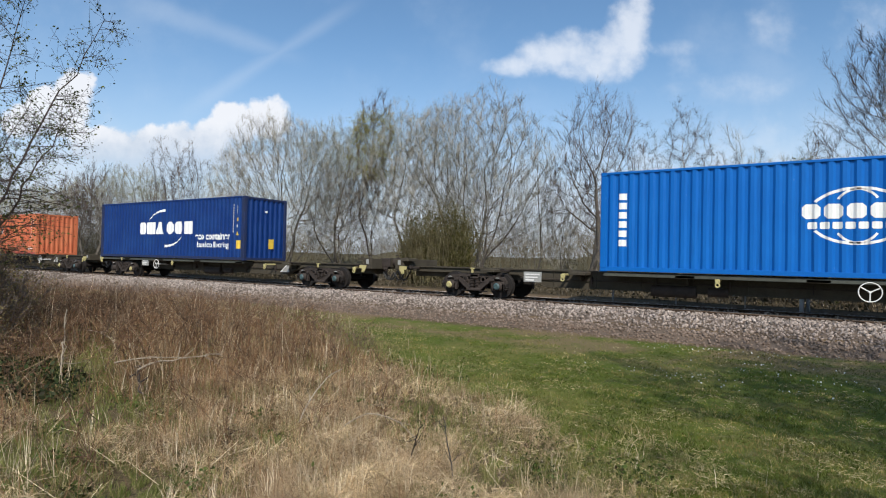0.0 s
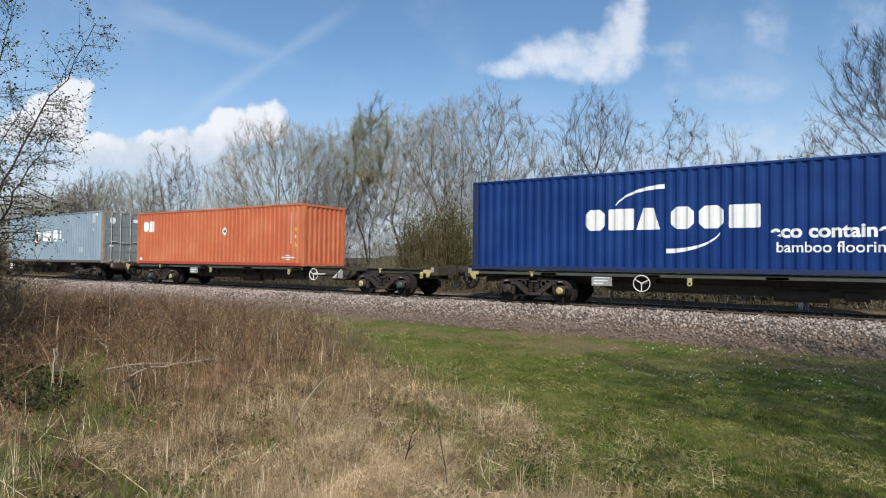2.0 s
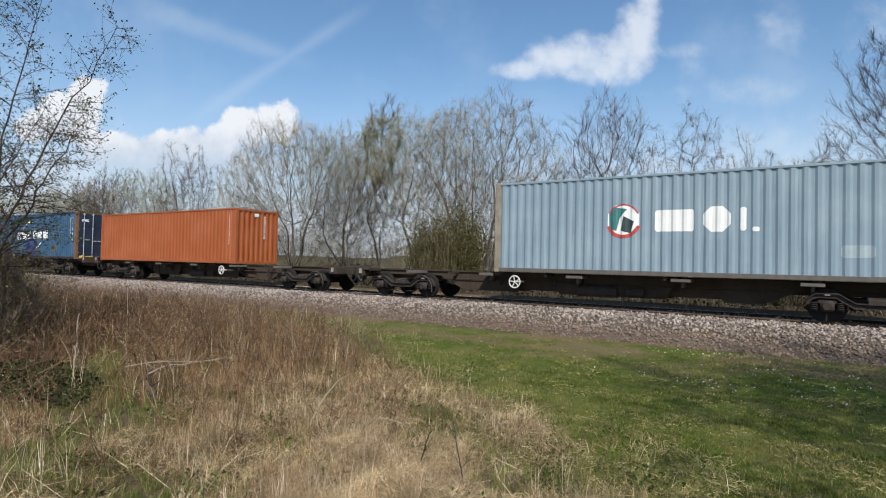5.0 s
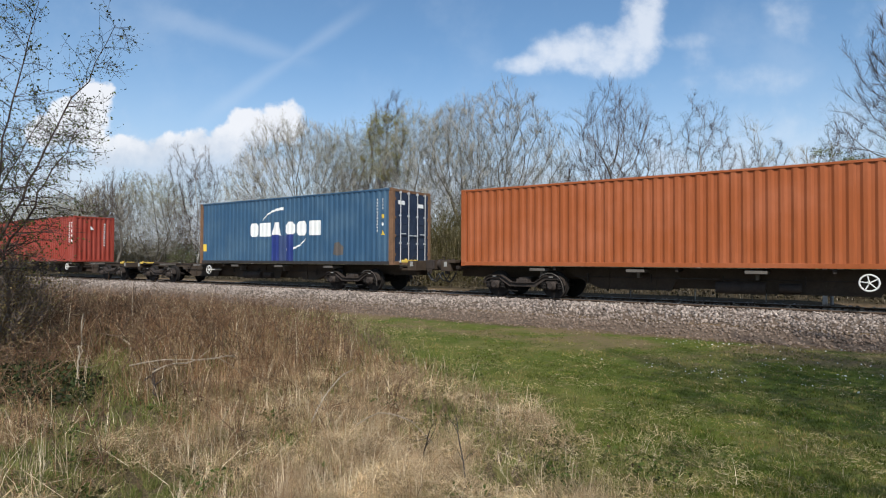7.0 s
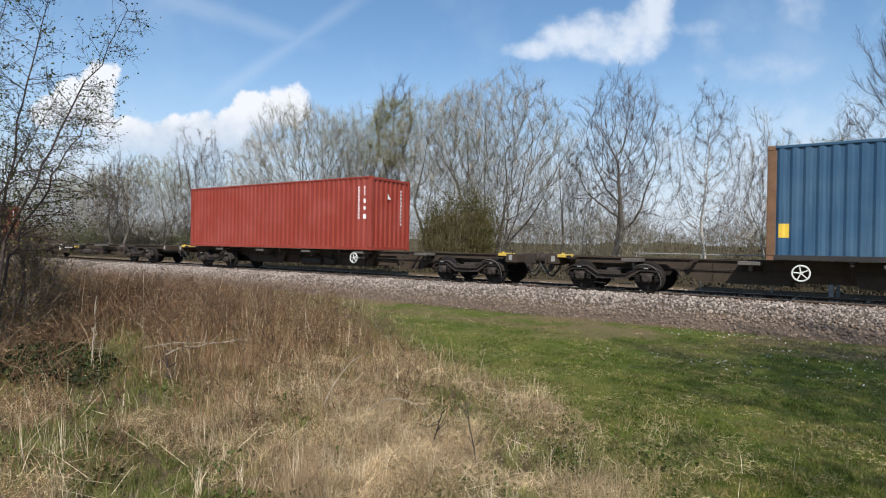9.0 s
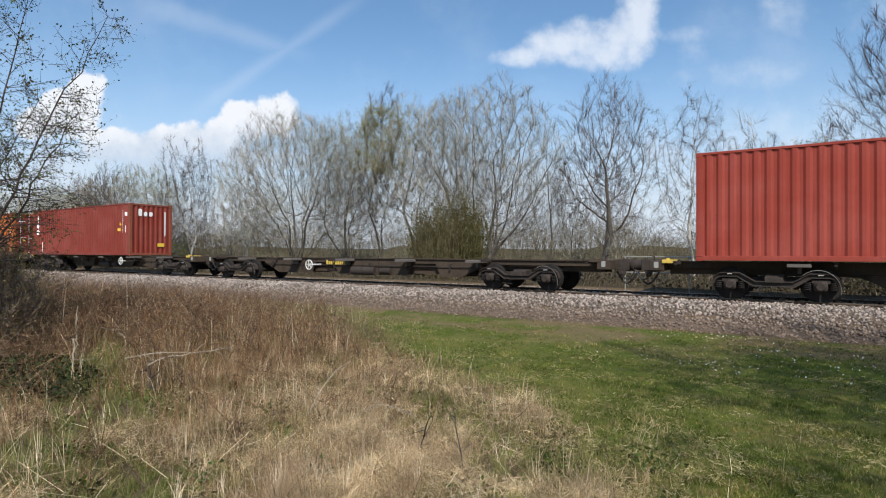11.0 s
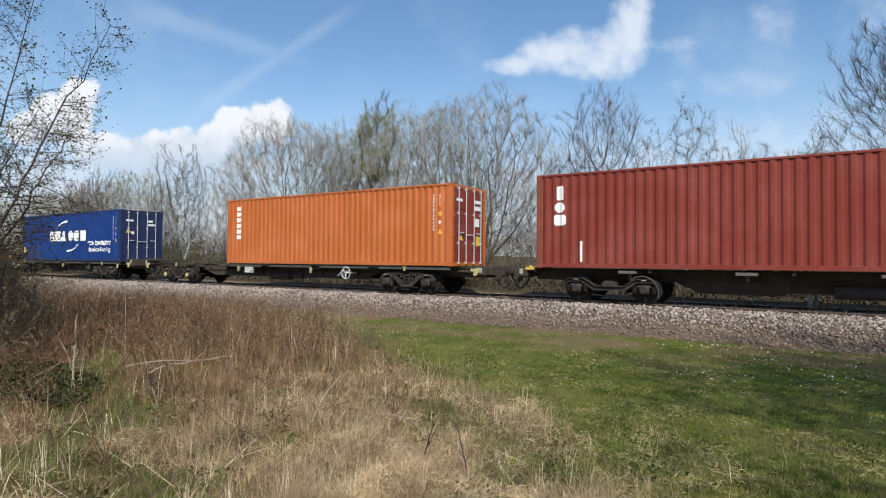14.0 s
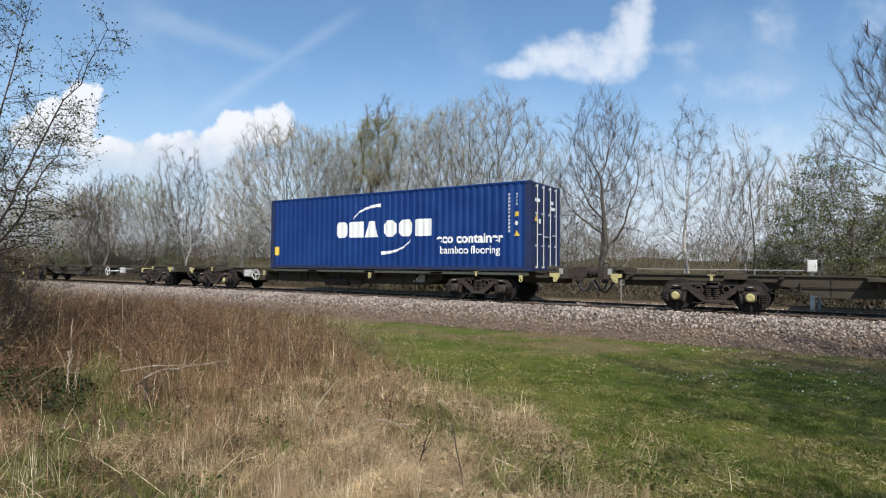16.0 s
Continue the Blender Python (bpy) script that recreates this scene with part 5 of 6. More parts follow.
def woody(rng, H, R, low, n, fine, stems=1, trunk=0.0, base_r=0.08, lean=0.4, lump=0.12, peak=0.45, step=0.20, keep=0.45, rise=0.03, droop=0.0, reach=1.6, kill=0.30,
          tip=0.0038, twig=(0.2, 0.62), shift=0.0):
    """A leafless tree whose limbs grow towards free room in a lumpy crown. fine: how many twiglets; droop: how far they hang."""
    ph = rng.uniform(0, 6.28, 4)
    d = rng.standard_normal((n * 3, 3))
    d /= np.linalg.norm(d, axis=1)[:, None]
    d = d[d[:, 2] > -.8][:n]
    az = np.arctan2(d[:, 1], d[:, 0])
    f = (1 + lump * (np.sin(2 * az + ph[0] + 2 * d[:, 2]) + .7 * np.sin(5 * az + ph[1] + d[:, 2]) + .7 * np.sin(6 * d[:, 2] + 3 * az + ph[2]))) * rng.random(len(d)) ** .36
    zc = low + (H - low) * peak
    room = np.stack([d[:, 0] * R * f, d[:, 1] * R * f, zc + d[:, 2] * f * np.where(d[:, 2] > 0, H - zc, zc - low)], 1)
    room[:, 0] += shift * np.clip((room[:, 2] - low) / (H - low), 0, 1)
    P, D, par = [], [], []

    def start(p, v, L, bend):
        up = -1
        for _ in range(max(2, int(L / step))):
            P.append(p.copy()), D.append(v.copy()), par.append(up)
            up = len(P) - 1
            v = v + rng.normal(0, .07, 3) + [0, 0, bend]
            v /= np.linalg.norm(v)
            p = p + v * step

    for k in range(stems):
        a = 6.28319 * (k + rng.uniform(-.35, .35)) / stems
        tilt = lean * rng.uniform(.35, 1.15) if stems > 1 else .04
        v = np.array([math.cos(a) * tilt, math.sin(a) * tilt, 1.0])
        start(np.array([math.cos(a), math.sin(a), 0]) * (.01 if stems > 1 else 0) + [0, 0, -.15], v / np.linalg.norm(v), trunk or H * rng.uniform(.22, .42), .03)
    P, D, par = np.array(P), np.array(D), list(par)
    kids, last = np.zeros(len(P), int), np.zeros((len(P), 3))
    near, who = np.full(len(room), 1e9), np.zeros(len(room), int)

    def seen(i0):
        for a0 in range(i0, len(P), 400):
            q = P[a0:a0 + 400]
            dist = np.sqrt(((room[:, None] - q[None]) ** 2).sum(2))
            j = dist.argmin(1)
            m = dist[np.arange(len(room)), j]
            better = m < near
            near[better], who[better] = m[better], j[better] + a0

    seen(0)
    for turn in range(75):
        live = (near > kill) & (near < (reach if turn > 12 else H))
        if not live.any():
            break
        acc = np.zeros_like(P)
        w = room[live] - P[who[live]]
        np.add.at(acc, who[live], w / (np.linalg.norm(w, axis=1)[:, None] + 1e-9))
        c = np.unique(who[live])
        v = acc[c] / (np.linalg.norm(acc[c], axis=1)[:, None] + 1e-9) + keep * D[c] + [0, 0, rise] + rng.normal(0, .10, (len(c), 3))
        v /= np.linalg.norm(v, axis=1)[:, None]
        ok = (kids[c] < 3) & ((last[c] * v).sum(1) < .93) & (P[c][:, 2] + v[:, 2] * step < H * 1.01)
        if not ok.any():
            break
        c, v, i0 = c[ok], v[ok], len(P)
        kids[c] += 1
        last[c] = v
        P, D = np.concatenate([P, P[c] + v * step]), np.concatenate([D, v])
        par += list(c)
        kids, last = np.concatenate([kids, np.zeros(len(c), int)]), np.concatenate([last, np.zeros((len(c), 3))])
        seen(i0)
    par = np.array(par)
    load = (kids == 0).astype(float)
    for i in range(len(P) - 1, -1, -1):
        load[i] = max(load[i], 1)
        if par[i] >= 0:
            load[par[i]] += load[i]
    r = tip * load ** (math.log(base_r / tip) / math.log(load.max()))
    i = np.nonzero(par >= 0)[0]
    rows = np.concatenate([P[par[i]], P[i], np.minimum(r[par[i]], r[i] * 1.5)[:, None], r[i][:, None]], 1)
    lv = np.where(r[i] > .03, 0, np.where(r[i] > .0105, 1, 2))
    pick = np.nonzero(r < .0115)[0]
    k = pick[rng.integers(0, len(pick), fine)]
    out = P[k] - [0, 0, zc * .8]
    out /= np.linalg.norm(out, axis=1)[:, None] + 1e-9
    v = D[k] * .9 + out * .35 + rng.normal(0, .36, (fine, 3)) + [0, 0, .12 - droop * .5]
    v /= np.linalg.norm(v, axis=1)[:, None]
    L = rng.uniform(*twig, (fine, 1))
    q = P[k] + v * L
    g = v + rng.normal(0, .5, (fine, 3)) - [0, 0, droop]
    g /= np.linalg.norm(g, axis=1)[:, None]
    s0 = q if droop else P[k] + v * L * rng.uniform(.3, .8, (fine, 1))
    e = s0 + g * L * .75
    one = np.ones((fine, 1))
    far = np.concatenate([q, e])
    size = np.array([R / np.percentile(np.abs(far[:, 0] - shift * .5), 98), R / np.percentile(np.abs(far[:, 1]), 98), H / np.percentile(far[:, 2], 99.6)])
    size = np.array([*([min(size[:2].mean(), 1.25)] * 2), size[2]])
    tw = np.concatenate([np.concatenate([P[k], q, one * .0040, one * .0026], 1), np.concatenate([s0, e, one * .0030, one * .002], 1)])
    for m in (rows, tw):
        m[:, :6] *= np.concatenate([size, size])
    return [rows[lv == 0], rows[lv == 1], rows[lv == 2], tw], far * size


def tree(name, label, arr, bark, twig, leaves=None, leaf_mat=None, thick=1.0, place=None, group="", blossom=None, blossom_mat=None):
    root = thing(name, label, "tree" if "tree" in name else "bush", place, group)
    big = arr[0]
    v, f = tubes(big, 7)
    me = tri_mesh("trunk", v, f, bark)
    me.shade_smooth()
    part("trunk", me, None, root)
    a1 = arr[1].copy()
    v, f = tubes(a1, 5)
    tagged(part("branchwork", tri_mesh("branchwork", v, f, bark), None, root), kind="stuff")
    tw = arr[2].copy()
    tw[:, 6:8] = np.maximum(tw[:, 6:8] * thick, 0.0036 * thick)
    v, f = tubes(tw, 3)
    if len(arr[3]):
        tw = arr[3].copy()
        tw[:, 6:8] *= thick
        v2, f2 = tubes(tw, 2)
        v, f = np.concatenate([v, v2]), np.concatenate([f, f2[::2] + len(v)])
    tagged(part("crown", tri_mesh("crown", v, f, twig), None, root, "fine bare twigs"), kind="stuff")
    if leaves is not None:
        v, f = leaves
        tagged(part("foliage", tri_mesh("foliage", v, f, leaf_mat), None, root, "small spring leaves"), kind="stuff")
    if blossom is not None:
        v, f = blossom
        tagged(part("blossom", tri_mesh("blossom", v, f, blossom_mat), None, root, "white blossom"), kind="stuff")
    return root


LEAF_SPRING = leafy("pale_spring_leaf", [(0.30, 0.28, 0.07), (0.40, 0.36, 0.10), (0.30, 0.25, 0.10)])
LEAF_BUD = leafy("willow_bud", [(0.26, 0.25, 0.12), (0.34, 0.33, 0.16), (0.30, 0.27, 0.16), (0.40, 0.37, 0.24)])
LEAF_DARK = leafy("small_birch_leaf", [(0.04, 0.05, 0.018), (0.075, 0.09, 0.026), (0.11, 0.125, 0.034)])
LEAF_THORN = leafy("hawthorn_leaf", [(0.08, 0.10, 0.035), (0.14, 0.16, 0.06), (0.22, 0.235, 0.115)])
LEAF_IVY = leafy("ivy_leaf", [(0.05, 0.055, 0.018), (0.10, 0.095, 0.03), (0.16, 0.13, 0.05)])
BLOSSOM = leafy("white_blossom", [(0.70, 0.70, 0.64), (0.8, 0.8, 0.76)], through=0.2)


def some(tips, rng, n, spread):
    i = rng.integers(0, len(tips), n)
    return tips[i] + rng.normal(0, spread, (n, 3))


def at_ground(x, y, turn=0):
    return pose(x, y, float(ground_z(x, y)), 0, 0, turn)


def build_trees():
    rng = np.random.default_rng(11)
    grp = "trees behind the track"
    # round many-stemmed willows
    arr, tips = woody(rng, 10.7, 4.6, .9, 4200, 26000, stems=9, base_r=.085, lean=.62, lump=.06, keep=.3)
    tree("willow_tree", "large round grey many-stemmed willow, twigs just budding", arr, M["bark"], M["twig"], leaf_quads(some(tips, rng, 5000, .05), .05, rng), LEAF_BUD, 1.1, at_ground(-16.1, 28.0), grp)
    arr, tips = woody(rng, 11.3, 5.4, .9, 5000, 28000, stems=10, base_r=.085, lean=.68, lump=.07, keep=.3)
    tree("willow_tree", "wide many-stemmed willow with a faint yellow-green haze of buds", arr, M["bark"], M["twig"], leaf_quads(some(tips, rng, 10000, .06), .055, rng), LEAF_BUD, 1.1, at_ground(-31.9, 28.5), grp)
    arr, tips = woody(rng, 11.2, 3.6, .9, 2800, 16000, stems=5, base_r=.08, lean=.45, lump=.1, keep=.35)
    will = tree("willow_tree", "upright grey willow with yellow-green buds at its top", arr, M["bark"], M["twig"],
                leaf_quads(some(tips[tips[:, 2] > 7.6], rng, 13000, .08), .055, rng), LEAF_BUD, 1.15, at_ground(-21.3, 30.0, 0), grp)
    # narrow upright tree, yellow-green about its middle
    arr, tips = woody(rng, 12.4, 1.75, 1.5, 900, 9000, stems=3, base_r=.07, lean=.07, lump=.12, peak=.42, rise=.12)
    t2 = tips[(tips[:, 2] > 6.5) & (tips[:, 2] < 11.2)]
    tree("poplar_tree", "narrow upright tree with yellow-green young leaves", arr, M["bark"], M["twig_dark"], leaf_quads(some(t2, rng, 15000, .13), .07, rng), LEAF_SPRING, 1.1, at_ground(-25.1, 30.0), grp)
    # bare single-boled tree
    arr, tips = woody(rng, 9.9, 2.9, 2.2, 1700, 8000, stems=1, trunk=2.6, base_r=.15, lump=.16, peak=.45, keep=.55, step=.2, shift=.5, kill=.27)
    ash = tree("bare_tree", "bare dark tree with a stout trunk and open twiggy crown", arr, M["bark"], M["twig_dark"], thick=1.15, place=at_ground(-9.25, 28.0), group=grp)
    # slim birches
    arr, tips = woody(rng, 8.7, 2.1, 1.3, 1000, 8000, stems=2, base_r=.065, lean=.12, lump=.15, peak=.36, rise=.06, droop=.9, twig=(.15, .4))
    birch = tree("birch_tree", "slim leafless birch with pale trunk and hanging twigs", arr, M["birch"], M["twig_dark"], thick=1.0, place=at_ground(-5.1, 28.3), group=grp)
    arr, tips = woody(rng, 7.5, 1.5, .8, 460, 3000, stems=3, base_r=.045, lean=.2, lump=.2, peak=.4, rise=.15, keep=.7, kill=.36)
    sap = tree("sapling_tree", "thin leafless sapling clump", arr, M["bark"], M["twig"], thick=1.0, place=at_ground(-2.7, 28.0), group=grp)
    # tall spreading tree towards the end of the clearing
    arr, tips = woody(rng, 13.0, 5.3, 1.6, 3600, 20000, stems=2, trunk=2.6, base_r=.17, lean=.12, lump=.12, keep=.7, kill=.38)
    oak = tree("bare_tree", "tall bare spreading tree with dark fine twigs", arr, M["bark"], M["twig_dark"], thick=1.1, place=at_ground(5.1, 28.5, 40), group=grp)
    # hawthorn in leaf and blossom: leaves in flat sprays
    arr, tips = woody(rng, 5.2, 2.05, .3, 500, 3500, stems=7, base_r=.05, lean=.7, lump=.14, peak=.36, rise=-.02, kill=.36)

    def sprays(n, groups, size, wide):
        c = tips[rng.integers(0, len(tips), groups)]
        k = rng.integers(0, groups, n)
        return leaf_quads(c[k] + rng.normal(0, 1, (n, 3)) * [wide, wide, wide * .25], size, rng, .4)

    haw = tree("hawthorn_tree", "hawthorn thicket in fresh green leaf with white blossom", arr, M["bark"], M["twig_dark"], sprays(12500, 340, .072, .2), LEAF_THORN, 1.1, at_ground(0.2, 24.6), grp,
               sprays(2000, 200, .04, .2), BLOSSOM)
    # more of the wood, farther along and behind
    for src, x, y, turn, s in ((will, -27.6, 29.6, 70, .95), (will, -56.0, 31, 200, .88), (ash, -61, 30, 20, 1.05), (birch, -45.5, 29, 200, 1.28), (birch, -47.6, 30.5, 30, 1.1), (will, -71, 33, 160, .85), (will, -83, 35, 20, .9), (will, -98, 34, 90, .9),
                               (birch, -3.2, 34, 250, .85), (sap, -.9, 28, 90, .8), (sap, -12.3, 28, 10, 1.1), (sap, -11.0, 29, 140, .75), (oak, -21, 38, 200, .72),
                               (haw, 3.5, 26.5, 100, .8), (haw, 1.9, 28.0, 200, .8), (haw, -1.7, 27.8, 40, .5), (sap, -8.0, 27.2, 10, .55), (ash, -36, 38, 100, .95), (birch, 0, 38, 10, 1.0), (ash, -14, 44, 210, .85), (haw, -45, 27.5, 0, .5), (haw, -62, 27, 200, .55),
                               (will, -52, 42, 20, .75), (ash, -66, 31, 160, 1.0), (will, -64, 37, 250, .8), (will, -77, 30, 10, .8), (birch, -40.5, 31, 70, 1.0), (sap, -38.5, 28, 120, .9)):
        o = copy_thing(src, at_ground(x, y, turn))
        o.scale = (s, s, s)


build_trees()


def build_near_birch():
    """Young birches in the scrub on the near side; drooping sprays with small leaves."""
    rng = np.random.default_rng(23)
    for x, y, limbs in (
            (-9.1, 2.7, [((.12, .15, 1.6), (.30, .72, 3.1), (.66, 1.42, 4.95)), ((.0, .12, 1.6), (.1, .32, 3.2), (.25, .62, 5.1)), ((-.1, .3, 1.4), (.0, .75, 2.5), (.2, 1.25, 3.6)), ((.2, -.2, 1.4), (.5, -.5, 3.0), (.9, -.6, 4.6))]),
            (-10.6, 2.6, [((.0, .1, 1.6), (.1, .35, 3.3), (.3, .7, 5.4)), ((.1, -.1, 1.5), (.1, .1, 3.4), (.4, -.1, 5.6)), ((.0, .3, 1.4), (.2, .8, 2.6), (.5, 1.3, 3.9))])):
        levels, ends = [[], [], [], []], []
        for a, m, e in limbs:
            a, m, e = (np.array(p) for p in (a, m, e))
            t = np.linspace(0, 1, 15)[:, None]
            pts = a * (1 - t) * (1 - 2 * t) + 4 * m * t * (1 - t) + e * t * (2 * t - 1)
            pts = np.concatenate([[(a[0] * .3, a[1] * .3, -.1), (a[0] * .6, a[1] * .6, .75)], pts])
            pts[2:-1] += rng.normal(0, .02, (14, 3))
            r = np.linspace(.021, .004, len(pts))
            for i in range(len(pts) - 1):
                levels[0].append((*pts[i], *pts[i + 1], r[i], r[i + 1]))
                d = pts[i + 1] - pts[i]
                d /= np.linalg.norm(d)
                if i < 2:
                    continue
                for _ in range(4 if i % 2 else 3):
                    side = rng.normal(0, 1, 3) * [1, 1, .35]
                    side -= d * side.dot(d)
                    side /= np.linalg.norm(side)
                    g = d * .55 + side + [0, 0, -.05]
                    g /= np.linalg.norm(g)
                    L = rng.uniform(.45, 1.0) * (1.15 - .045 * i)
                    p = pts[i] + (pts[i + 1] - pts[i]) * rng.random()
                    for j in range(6):
                        g = g + rng.normal(0, .10, 3) + [0, 0, -.015]
                        g /= np.linalg.norm(g)
                        q = p + g * L / 6
                        levels[1].append((*p, *q, r[i] * .4 * (1 - j / 7) + .001, r[i] * .4 * (1 - (j + 1) / 7) + .001))
                        for _ in range(2 if j > 0 else 1):
                            k = g * .6 + rng.normal(0, .55, 3)
                            k /= np.linalg.norm(k)
                            u_ = q + k * rng.uniform(.08, .26)
                            levels[2].append((*q, *u_, .002, .0014))
                            ends += [u_] if rng.random() < .75 else []
                            ends += [q + (u_ - q) * rng.random()] if rng.random() < .5 else []
                            if rng.random() < .6:
                                w = u_ + (k * .7 + rng.normal(0, .5, 3)) * rng.uniform(.05, .14)
                                levels[3].append((*u_, *w, .0015, .001))
                                ends.append(w)
                        p = q
                    ends.append(p)
        lv = leaf_quads(np.array(ends) + rng.normal(0, .01, (len(ends), 3)), .036, rng)
        tree("young_birch_tree", "young birch with thin dark leaning branches and tiny new leaves", [np.array(l) for l in levels], M["birch_twig"], M["birch_twig"], lv, LEAF_DARK, 0.55, at_ground(x, y), "young birches in the scrub")
    # leafy brown bush at their foot
    arr, tips = woody(rng, 2.3, 1.0, .1, 420, 3000, stems=8, base_r=.022, lean=.6, lump=.16, step=.1, reach=.8, kill=.14, tip=.003, twig=(.08, .25))
    scrub = tree("scrub_bush", "olive-brown leafy bush at the foot of the birches", arr, M["bark"], M["twig_dark"], leaf_quads(some(tips, rng, 4200, .07), .042, rng), leafy("olive_brown_leaf", [(.17, .135, .06), (.24, .19, .09), (.17, .105, .055)]), 0.8, at_ground(-10.5, 3.0), "bushes at the foot of the birches")
    copy_thing(scrub, at_ground(-9.7, 3.25, 140)).scale = (.72, .72, .72)
    copy_thing(scrub, at_ground(-11.6, 3.9, 250)).scale = (.85, .85, .85)
    # tree behind the viewpoint that shades the lawn
    arr, tips = woody(rng, 11.0, 3.3, 4.0, 500, 3000, stems=1, trunk=3.4, base_r=.14, lump=.25, keep=1.0, step=.3)
    lv = leaf_quads(some(tips, rng, 8500, .25), .09, rng)
    shade = tree("shade_tree", "leafy tree that shades the lawn", arr, M["bark"], M["twig"], lv, LEAF_THORN, 1.3, at_ground(5.5, 2.7), "trees beside the lawn")
    # unseen second copy, added to darken the lawn's right side
    copy_thing(shade, at_ground(6.9, 5.0, 130))


build_near_birch()


def build_bush():
    """Dense ivy-clad bush with pale upright shoots before it, beyond the track."""
    rng = np.random.default_rng(31)
    segs, pts = [], []
    for _ in range(620):
        a, r = rng.uniform(0, 6.283), 2.1 * math.sqrt(rng.random())
        x, y = r * math.cos(a), r * math.sin(a) * .7
        # taller towards +x
        h = (4.1 + .42 * x - .42 * max(0, x - .7) ** 2 * 3 - .25 * y * y) * rng.uniform(.5, 1.04)
        h = max(h, .8)
        p = np.array([x * .75, y * .75, -.1])
        lean = np.array([x * .22, y * .22, 0]) + rng.normal(0, .22, 3) * [1, 1, 0]
        n = 6
        for i in range(n):
            q = p + np.array([0, 0, h / n]) + lean / n + rng.normal(0, .06, 3)
            segs.append((*p, *q, .013 * (1 - i / n) + .003, .013 * (1 - (i + 1) / n) + .003))
            if rng.random() < .8:
                e = q + rng.normal(0, .22, 3) + [0, 0, .18]
                segs.append((*q, *e, .005, .003))
            if i > 0 and y > -.9:
                for _ in range(20 if y > -.5 else 8):
                    pts.append(p + (q - p) * rng.random() + rng.normal(0, .16, 3) + [0, .1, 0])
            p = q
    root = thing("ivy_bush", "dense olive-green bush of upright shoots", "bush", at_ground(-15.6, 23.6))
    v, f = tubes(segs, 3)
    tagged(part("shoot_mass", tri_mesh("shoot_mass", v, f, leafy("olive_shoot", [(.10, .085, .04), (.20, .17, .09), (.08, .065, .03), (.32, .27, .17)], through=.0)), None, root, "upright olive shoots"), kind="stuff")
    v, f = leaf_quads(pts, .075, rng)
    tagged(part("foliage", tri_mesh("foliage", v, f, LEAF_IVY), None, root, "dark ivy leaves"), kind="stuff")


build_bush()


